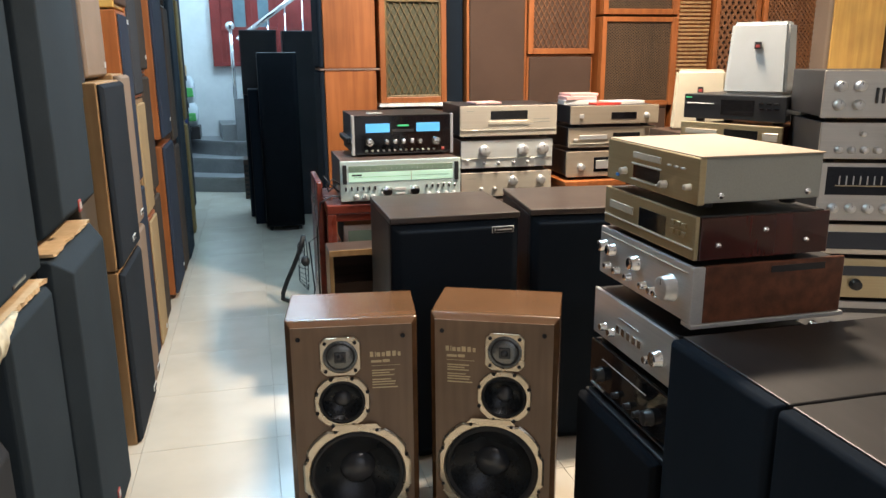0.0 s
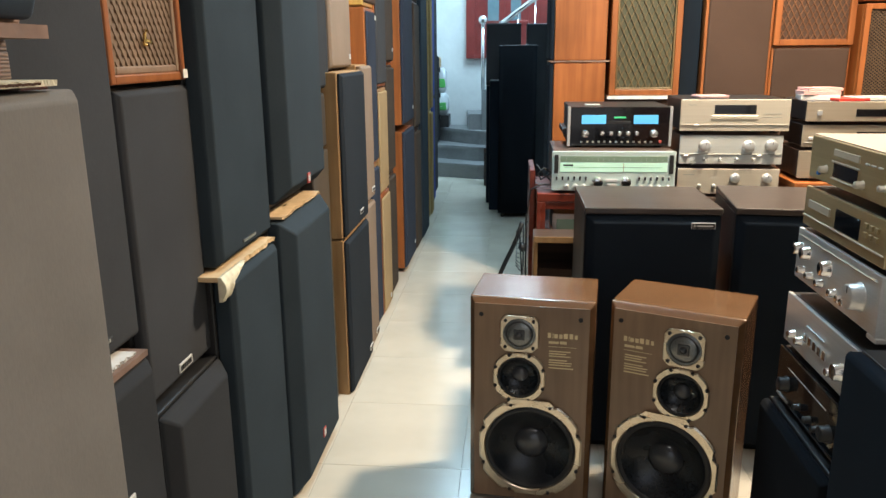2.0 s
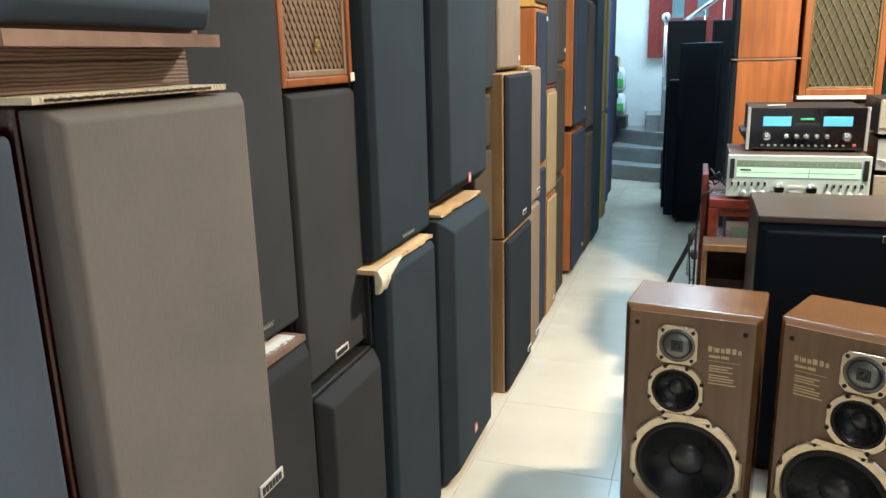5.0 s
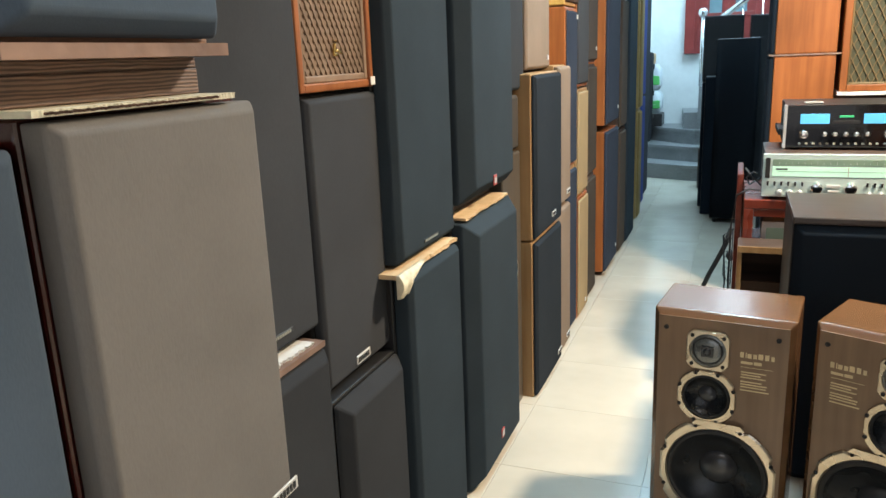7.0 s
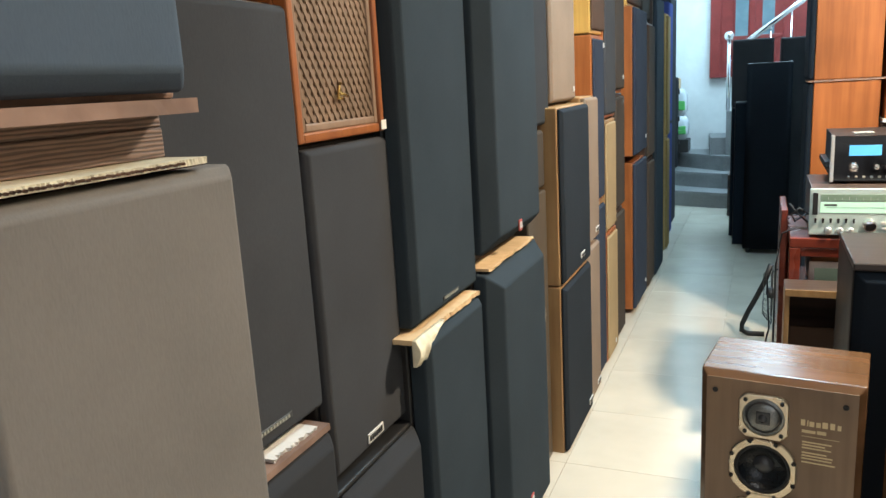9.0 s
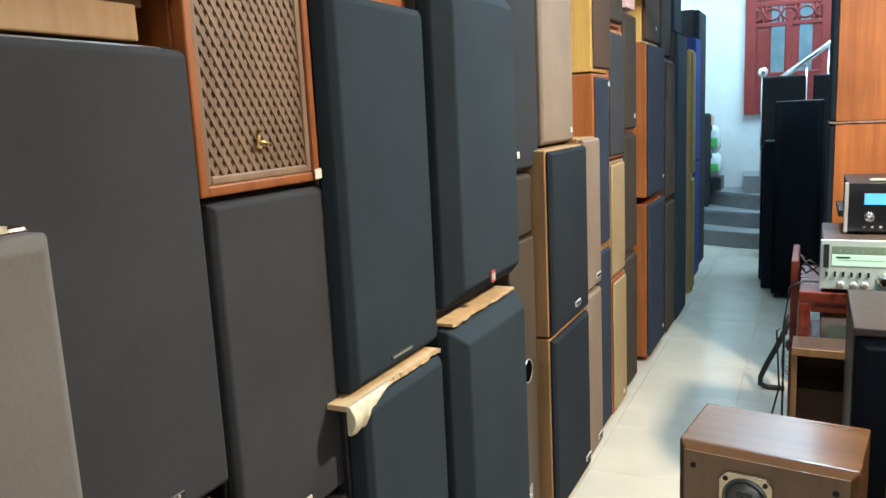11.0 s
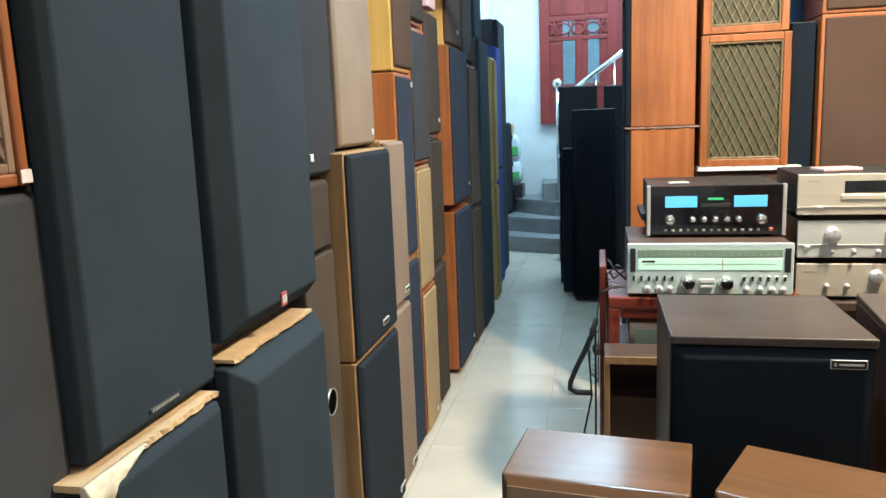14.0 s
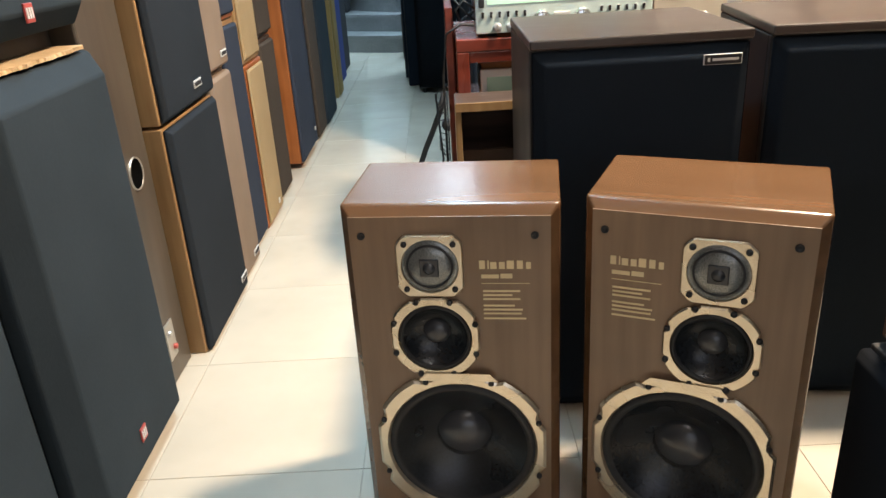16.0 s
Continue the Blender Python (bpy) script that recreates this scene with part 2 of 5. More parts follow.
lattice_brown = wood("brown_carved_lattice", (0.27, 0.175, 0.115), (0.19, 0.12, 0.075), 0.5)
lattice_brass = wood("aged_brass_lattice", (0.20, 0.135, 0.055), (0.13, 0.085, 0.035), 0.45)
sky_pane = material("bright_daylight_pane", (0.85, 0.95, 1.0), 0.4, second=(0.82, 0.93, 1.0), scale=3, emit=4.0)
lattice_red = wood("dark_red_lattice", (0.20, 0.085, 0.035), (0.13, 0.052, 0.022), 0.5)
lattice_dim = wood("dim_brown_weave", (0.11, 0.066, 0.036), (0.075, 0.044, 0.024), 0.6)
baffle_dark = wood("dark_brown_baffle", (0.080, 0.064, 0.048), (0.060, 0.047, 0.035), 0.35)
pane_mat = bpy.data.materials.new("clear_pane")
pane_mat.use_nodes = True
pane_mat.node_tree.nodes["Principled BSDF"].inputs["Transmission Weight"].default_value = 1.0
pane_mat.node_tree.nodes["Principled BSDF"].inputs["Roughness"].default_value = 0.02

# ---- mesh helpers ----


def box(bm, x0, x1, y0, y1, z0, z1, bevel=0.0, seg=2):
    vs = [bm.verts.new((x, y, z)) for x in (x0, x1) for y in (y0, y1) for z in (z0, z1)]
    fs = [bm.faces.new([vs[i] for i in q]) for q in ((0, 1, 3, 2), (4, 6, 7, 5), (0, 4, 5, 1), (2, 3, 7, 6), (0, 2, 6, 4), (1, 5, 7, 3))]
    if bevel > 0:
        es = list({e for f in fs for e in f.edges})
        bmesh.ops.bevel(bm, geom=es, offset=bevel, segments=seg, profile=0.5, affect="EDGES")
    return bm


def cuboid(*a, **k):
    return box(bmesh.new(), *a, **k)


def lathe(bm, profile, cx=0.0, cz=0.0, n=32, sx=1.0):
    """Turns (radius, depth) about the axis that runs along y through (cx, cz)."""
    rings = []
    for r, y in profile:
        if r < 1e-6:
            rings.append([bm.verts.new((cx, y, cz))])
        else:
            rings.append([bm.verts.new((cx + sx * r * math.cos(2 * math.pi * i / n), y, cz + r * math.sin(2 * math.pi * i / n))) for i in range(n)])
    for a, b in zip(rings, rings[1:]):
        for i in range(n):
            j = (i + 1) % n
            if len(a) == 1 and len(b) == 1:
                continue
            if len(a) == 1:
                bm.faces.new((a[0], b[i], b[j]))
            elif len(b) == 1:
                bm.faces.new((a[i], b[0], a[j]))
            else:
                bm.faces.new((a[i], b[i], b[j], a[j]))
    for f in bm.faces:
        f.smooth = True
    return bm


def slab(bm, outline, y0, y1):
    """A flat plate of the (x, z) outline between the depths y0 and y1."""
    a = [bm.verts.new((x, y0, z)) for x, z in outline]
    b = [bm.verts.new((x, y1, z)) for x, z in outline]
    bm.faces.new(a)
    bm.faces.new(b[::-1])
    for i in range(len(a)):
        j = (i + 1) % len(a)
        bm.faces.new((a[i], b[i], b[j], a[j]))
    return bm


def tube(bm, points, r, n=8):
    """A round bar through the points."""
    rings = []
    pts = [Vector(p) for p in points]
    for i, p in enumerate(pts):
        d = (pts[min(i + 1, len(pts) - 1)] - pts[max(i - 1, 0)]).normalized()
        u = d.orthogonal().normalized() if abs(d.z) > 0.9 else d.cross(Vector((0, 0, 1))).normalized()
        v = d.cross(u)
        rings.append([bm.verts.new(p + r * (math.cos(2 * math.pi * k / n) * u + math.sin(2 * math.pi * k / n) * v)) for k in range(n)])
    for a, b in zip(rings, rings[1:]):
        for k in range(n):
            f = bm.faces.new((a[k], a[(k + 1) % n], b[(k + 1) % n], b[k]))
            f.smooth = True
    bm.faces.new(rings[0][::-1])
    bm.faces.new(rings[-1])
    return bm


def mesh_of(name, bm, mat):
    bmesh.ops.recalc_face_normals(bm, faces=bm.faces)
    me = bpy.data.meshes.new(name)
    bm.to_mesh(me)
    bm.free()
    me.materials.append(mat)
    return me


def part(name, bm, mat, parent, label=""):
    ob = new(name, mesh_of(name, bm, mat))
    ob.parent = parent
    if label:
        tagged(ob, label)
    return ob


def thing(name, label, category, at, group=""):
    ob = new(name)
    ob.empty_display_size = 0.1
    ob.matrix_world = at
    return tagged(ob, label, category, group)


def structure(name, bm, mat, label=""):
    return tagged(new(name, mesh_of(name, bm, mat)), label, kind="structure")

# ---- structure ----
FAR = 10.0
structure("wall_west", cuboid(-1.12, -0.96, -3.2, FAR, 0, 4.2), wall_mat, "white painted wall behind the loudspeaker row")
structure("wall_north", cuboid(-1.12, 2.2, FAR, FAR + 0.15, 0, 4.2), wall_mat, "white painted wall of the stairwell")
wn_bm = bmesh.new()
box(wn_bm, 0.50, 4.7, 4.86, 5.0, 0, 3.25)
box(wn_bm, -0.96, 0.50, 4.86, 5.0, 2.72, 3.25)
structure("wall_between", wn_bm, wall_mat, "painted wall between shop and stairwell with a wide opening")
structure("wall_corridor_east", cuboid(1.05, 1.2, 5.0, FAR, 0, 4.2), wall_mat, "white painted stairwell wall")
structure("wall_east", cuboid(4.55, 4.7, -3.2, 4.86, 0, 3.25), wall_mat, "white painted shop wall")
ws_bm = bmesh.new()
box(ws_bm, -0.96, -0.6, -3.2, -3.05, 0, 3.25)
box(ws_bm, 3.0, 4.55, -3.2, -3.05, 0, 3.25)
box(ws_bm, -0.6, 3.0, -3.2, -3.05, 2.85, 3.25)
structure("wall_south", ws_bm, wall_mat, "shop front wall with a wide open doorway")
structure("ceiling", cuboid(-0.96, 4.55, -3.2, 4.86, 3.25, 3.35), ceil_mat, "plain white painted shop ceiling")
structure("ceiling_stairwell", cuboid(-0.96, 1.05, 5.0, FAR, 4.05, 4.2), ceil_mat, "plain white stairwell ceiling")
ground_bm = cuboid(-12, 16, -40, -3.2, -0.16, -0.04)
structure("pavement", ground_bm, grout_mat, "grey pavement outside the shop front")

# unseen battens, added to house the two ceiling fills
for lx, ly, turn in ((0.25, 3.1, 90), (0.9, 0.3, 0)):
    tl = thing("fill_batten", "added white ceiling batten with a bare tube, out of view", "lamp", pose(lx, ly, 3.25, 0, 0, turn))
    part("batten", cuboid(-0.78, 0.78, -0.04, 0.04, -0.05, -0.002, bevel=0.006), white_plastic, tl)
    tb = lathe(bmesh.new(), [(0, -0.74), (0.014, -0.74), (0.014, 0.74), (0, 0.74)], n=16)
    tb.transform(Matrix.Translation((0, 0, -0.064)) @ Matrix.Rotation(radians(90), 4, "Z"))
    part("tube", tb, white_plastic, tl)
pl = thing("ceiling_lamp", "round white ceiling lamp", "lamp", pose(1.60, 2.85, 3.25))
part("housing", cuboid(-0.16, 0.16, -0.16, 0.16, -0.24, -0.002, bevel=0.02), white_plastic, pl)

# cream transom frame over the opening
tf = tagged(thing("door_1", "cream painted door frame with a glazed transom", "door frame", pose(0, 4.70, 0)), kind="structure")
part("head_rail", cuboid(-0.95, 0.44, 0, 0.09, 2.11, 2.20, bevel=0.006), frame_cream, tf)
part("top_rail", cuboid(-0.95, 0.44, 0, 0.09, 2.62, 2.72, bevel=0.006), frame_cream, tf)
for a, b in ((-0.95, -0.88), (-0.47, -0.39), (0.04, 0.11), (0.38, 0.44)):
    part("mullion", cuboid(a, b, 0.004, 0.086, 2.20, 2.62, bevel=0.005), frame_cream, tf)
for a, b in ((-0.88, -0.47), (-0.39, 0.04), (0.11, 0.38)):
    pn = part("pane", cuboid(a, b, 0.04, 0.046, 2.20, 2.62), pane_mat, tf)
    pn.visible_shadow = False

# bright window high on the stairwell wall
wd = tagged(thing("window_1", "bright daylight window in a white frame", "window", pose(0.48, FAR - 0.03, 3.02)), kind="structure")
part("pane", cuboid(-0.30, 0.30, 0, 0.01, 0.0, 0.72), sky_pane, wd)
for a, b, c, d in ((-0.34, -0.30, -0.04, 0.76), (0.30, 0.34, -0.04, 0.76), (-0.30, 0.30, -0.04, 0.0), (-0.30, 0.30, 0.72, 0.76)):
    part("window_frame", cuboid(a, b, -0.02, 0.0, c, d, bevel=0.003), white_plastic, wd)

# winding granite stairs, landing and red door
st = tagged(thing("stairs", "grey granite winding stairs beside a white wall", "stairs", pose(0, 0, 0)), kind="structure")
def step(name, outline, z0, z1):
    """A winding step: the outline in plan, between two heights."""
    bm = slab(bmesh.new(), outline, z0, z1)
    bm.transform(Matrix(((1, 0, 0, 0), (0, 0, 1, 0), (0, 1, 0, 0), (0, 0, 0, 1))))
    part(name, bm, granite, st)


BACK_Y = FAR - 0.004
for k, (left, right) in enumerate(((8.99, 8.66), (9.38, 8.96), (9.90, 9.17))):
    z = 0.17 * k
    step("riser", [(-0.95, left), (-0.16, right), (0.4, right), (0.4, BACK_Y), (-0.95, BACK_Y)], z, z + 0.138)
    step("tread", [(-0.95, left - 0.025), (-0.16, right - 0.025), (0.4, right - 0.025), (0.4, BACK_Y), (-0.95, BACK_Y)], z + 0.1382, z + 0.1698)
step("winder", [(-0.36, BACK_Y), (-0.30, 9.30), (1.05, 9.30), (1.05, BACK_Y)], 0.51, 0.70)
part("stringer", cuboid(-0.14, 1.05, 9.24, 9.298, 0.51, 1.0, bevel=0.006), granite, st)
part("landing", cuboid(0.0, 1.05, 9.42, BACK_Y, 0.7, 1.36), granite, st)

hr = thing("stair_railing", "polished chrome stair handrail with a ball-topped newel post", "railing", pose(0, 0, 0))
part("newel_post", tube(bmesh.new(), [(-0.125, 9.27, 1.0), (-0.125, 9.27, 1.78)], 0.022, 14), chrome, hr)
ball = bmesh.new()
bmesh.ops.create_uvsphere(ball, u_segments=20, v_segments=12, radius=0.055, matrix=Matrix.Translation((-0.125, 9.27, 1.81)))
for f in ball.faces:
    f.smooth = True
part("ball", ball, chrome, hr)
part("handrail", tube(bmesh.new(), [(-0.05, 9.27, 1.66), (0.92, 9.27, 2.36)], 0.032, 14), chrome, hr)
for k in range(5):
    part("baluster", tube(bmesh.new(), [(0.09 + 0.2 * k, 9.27, 1.0), (0.09 + 0.2 * k, 9.27, 1.74 + 0.144 * k)], 0.011, 10), chrome, hr)

dr = tagged(thing("door_2", "oxblood red panelled door with ornate grilles and frosted glass", "door", pose(-0.035, FAR - 0.06, 1.36)), kind="structure")
part("leaf", cuboid(-0.33, 1.0, 0, 0.055, 0, 1.62, bevel=0.006), door_red, dr)
part("door_stile", cuboid(-0.33, -0.22, -0.018, 0, 0, 1.62, bevel=0.004), door_red, dr)
part("door_stile", cuboid(0.10, 0.16, -0.018, 0, 0, 1.12, bevel=0.004), door_red, dr)
part("door_stile", cuboid(0.46, 0.58, -0.018, 0, 0, 1.62, bevel=0.004), door_red, dr)
for z in (0.0, 0.42, 0.97, 1.19, 1.5):
    part("door_rail", cuboid(-0.22, 0.46, -0.016, 0, z, z + 0.045, bevel=0.004), door_red, dr)
for x0, x1 in ((-0.055, 0.085), (0.235, 0.365)):
    part("glass", cuboid(x0, x1, -0.006, 0, 0.465, 0.97), door_glass, dr)
    part("glass", cuboid(x0, x1, -0.006, 0, 1.015, 1.19), door_glass, dr)
for k in range(5):
    # interlaced arches between the two middle rails
    cx = -0.215 + 0.17 * k
    for lift, sign in ((1.015, 1), (1.19, -1)):
        pts = [(min(0.455, max(-0.215, cx + 0.11 * math.cos(math.pi * a / 10))), -0.012, lift + sign * 0.15 * math.sin(math.pi * a / 10)) for a in range(11)]
        part("scroll", tube(bmesh.new(), pts, 0.010, 6), door_red, dr)
for x0, x1, z0, z1 in ((-0.20, -0.08, 1.26, 1.47), (-0.04, 0.20, 1.26, 1.47), (0.24, 0.44, 1.26, 1.47), (-0.20, -0.08, 0.50, 0.94), (0.11, 0.15, 0.50, 1.16)):
    part("raised_panel", cuboid(x0, x1, -0.010, 0, z0, z1, bevel=0.004), door_red, dr)
for k in range(8):
    part("slat", cuboid(-0.19 + 0.085 * k, -0.165 + 0.085 * k, -0.014, 0, 0.07, 0.42, bevel=0.003), door_red, dr)

# ---- loudspeakers ----
# Local frame: x across, front towards -y, origin at the bottom middle of the front.


def panel(w0, w1, z0, z1, yf, yb, chamfer=0.01, soft=0.004):
    """A cloth-covered grille board: chamfered towards its front at yf."""
    bm = bmesh.new()
    x0, x1 = w0, w1
    back = [bm.verts.new((x, yb, z)) for x, z in ((x0, z0), (x1, z0), (x1, z1), (x0, z1))]
    c = chamfer
    mid = [bm.verts.new((x, yf + min(c, (yb - yf) * 0.8), z)) for x, z in ((x0, z0), (x1, z0), (x1, z1), (x0, z1))]
    fr = [bm.verts.new((x, yf, z)) for x, z in ((x0 + c, z0 + c), (x1 - c, z0 + c), (x1 - c, z1 - c), (x0 + c, z1 - c))]
    for a, b in ((back, mid), (mid, fr)):
        for i in range(4):
            j = (i + 1) % 4
            bm.faces.new((a[i], a[j], b[j], b[i]))
    bm.faces.new(fr)
    bm.faces.new(back[::-1])
    if soft:
        soft = max(soft, min(0.006, chamfer * 0.25))
        bmesh.ops.bevel(bm, geom=list(bm.edges), offset=soft, segments=3, profile=0.5, affect="EDGES")
        for f in bm.faces:
            f.smooth = f.calc_area() < 0.0022
    return bm


def badge(parent, x, z, w, h, y, mat, bars=0, bar_mat=None):
    b = part("badge", cuboid(x - w / 2, x + w / 2, y - 0.004, y, z - h / 2, z + h / 2, bevel=0.001, seg=1), mat, parent, "small metal badge")
    if bars:
        bm = bmesh.new()
        step = w * 0.86 / bars
        for k in range(bars):
            x0 = x - w * 0.43 + k * step
            box(bm, x0, x0 + step * 0.62, y - 0.0055, y - 0.004, z - h * 0.28, z + h * 0.28)
        part("lettering", bm, bar_mat or pale_ink, b)
    return b


def speaker(label, w, h, d, at, body, cloth_mat, thick=0.03, chamfer=0.012, rim=0.012, mark=None, group=""):
    """A box loudspeaker with a cloth grille. mark: (kind, x, z) of its badge, from the bottom middle."""
    sp = thing("loudspeaker", label, "loudspeaker", at, group)
    part("cabinet", cuboid(-w / 2, w / 2, thick, d, 0, h, bevel=0.005), body, sp)
    part("grille", panel(-w / 2 + rim, w / 2 - rim, rim, h - rim, 0, thick - 0.001, chamfer), cloth_mat, sp)
    if mark:
        kind, x, z = mark
        if kind == "bars":
            badge(sp, x, z, 0.105, 0.010, 0.002, black_metal, 10, grey_paint)
        elif kind == "red":
            badge(sp, x, z, 0.030, 0.034, 0, red_ink, 3, pale_ink)
        elif kind == "plate":
            badge(sp, x, z, 0.070, 0.022, 0, pale_ink, 6, dark_ink)
        elif kind == "dot":
            badge(sp, x, z, 0.022, 0.022, 0, pale_ink)
    return sp


def lattice_speaker(label, w, h, d, at, body, weave, backing, pitch=0.030, bar=0.008, rim=0.035, group="", emblem=None, steep=1.35, proud=0.012, lip=0.0):
    """A box loudspeaker whose front is a wooden frame round a crossed lattice over cloth."""
    sp = thing("loudspeaker", label, "loudspeaker", at, group)
    part("cabinet", cuboid(-w / 2, w / 2, 0.03, d, 0, h, bevel=0.004), body, sp)
    part("grille_frame", cuboid(-w / 2, -w / 2 + rim, 0, 0.0298, 0, h, bevel=0.004), body, sp)
    part("grille_frame", cuboid(w / 2 - rim, w / 2, 0, 0.0298, 0, h, bevel=0.004), body, sp)
    part("grille_frame", cuboid(-w / 2 + rim, w / 2 - rim, 0.002, 0.0298, 0, rim, bevel=0.004), body, sp)
    part("grille_frame", cuboid(-w / 2 + rim, w / 2 - rim, 0.002, 0.0298, h - rim, h, bevel=0.004), body, sp)
    X, Z0, Z1 = w / 2 - rim, rim, h - rim
    part("grille_cloth", cuboid(-X, X, 0.024, 0.0295, Z0, Z1), backing, sp)
    if lip:
        for a, b, c, e in ((-X, -X + lip, Z0, Z1), (X - lip, X, Z0, Z1), (-X + lip, X - lip, Z0, Z0 + lip), (-X + lip, X - lip, Z1 - lip, Z1)):
            part("inner_frame", cuboid(a, b, 0.006, 0.0236, c, e, bevel=0.003), weave, sp, "dark brown inner frame")
    bm = bmesh.new()
    for s in (1, -1):
        k = -int(2 * h / pitch)
        while True:
            c = k * pitch
            k += 1
            if c > 2 * X + h / steep + pitch:
                break
            # line x = -X + c + s * (z - Z0) / steep, clipped to the opening
            za, zb = Z0, Z1
            xa = -X + c
            pts = []
            for z in (za, zb):
                pts.append((xa + s * (z - Z0) / steep, z))
            (x1, z1), (x2, z2) = pts
            lo, hi = 0.0, 1.0
            dx = x2 - x1
            for lim, sign in ((-X, 1), (X, -1)):
                q = sign * (x1 - lim)
                p = sign * dx
                if abs(p) > 1e-9:
                    u = -q / p
                    if p > 0:
                        lo = max(lo, u)
                    else:
                        hi = min(hi, u)
            if hi - lo < 0.01:
                continue
            a = Vector((x1 + dx * lo, 0, z1 + (z2 - z1) * lo))
            b = Vector((x1 + dx * hi, 0, z1 + (z2 - z1) * hi))
            side = Vector((-(b - a).z, 0, (b - a).x)).normalized() * bar / 2
            y0 = 0.024 - proud + (0.002 if s > 0 else 0.0)
            quad = [a + side, b + side, b - side, a - side]
            top = [bm.verts.new((v.x * 1.0, y0, v.z)) for v in quad]
            bot = [bm.verts.new((v.x, 0.0235, v.z)) for v in quad]
            bm.faces.new(top)
            for i in range(4):
                j = (i + 1) % 4
                bm.faces.new((top[i], bot[i], bot[j], top[j]))
    part("lattice", bm, weave, sp, "crossed wooden lattice")
    if emblem:
        em = bmesh.new()
        x, z = emblem
        tube(em, [(x - 0.012, 0.004, z - 0.008), (x - 0.010, 0.003, z + 0.014), (x - 0.002, 0.003, z + 0.020)], 0.0035, 6)
        tube(em, [(x - 0.010, 0.004, z + 0.002), (x + 0.010, 0.003, z - 0.002), (x + 0.024, 0.004, z - 0.006)], 0.003, 6)
        tube(em, [(x - 0.014, 0.004, z - 0.008), (x + 0.006, 0.004, z - 0.010)], 0.003, 6)
        part("emblem", em, gold_metal, sp, "gilt scroll emblem")
    return sp


def west(y0, y1, z0, xf):
    """Pose of a thing in the west row, which faces +x."""
    return pose(xf, (y0 + y1) / 2, z0, 0, 0, 90)


ROW = "loudspeakers stacked along the wall"
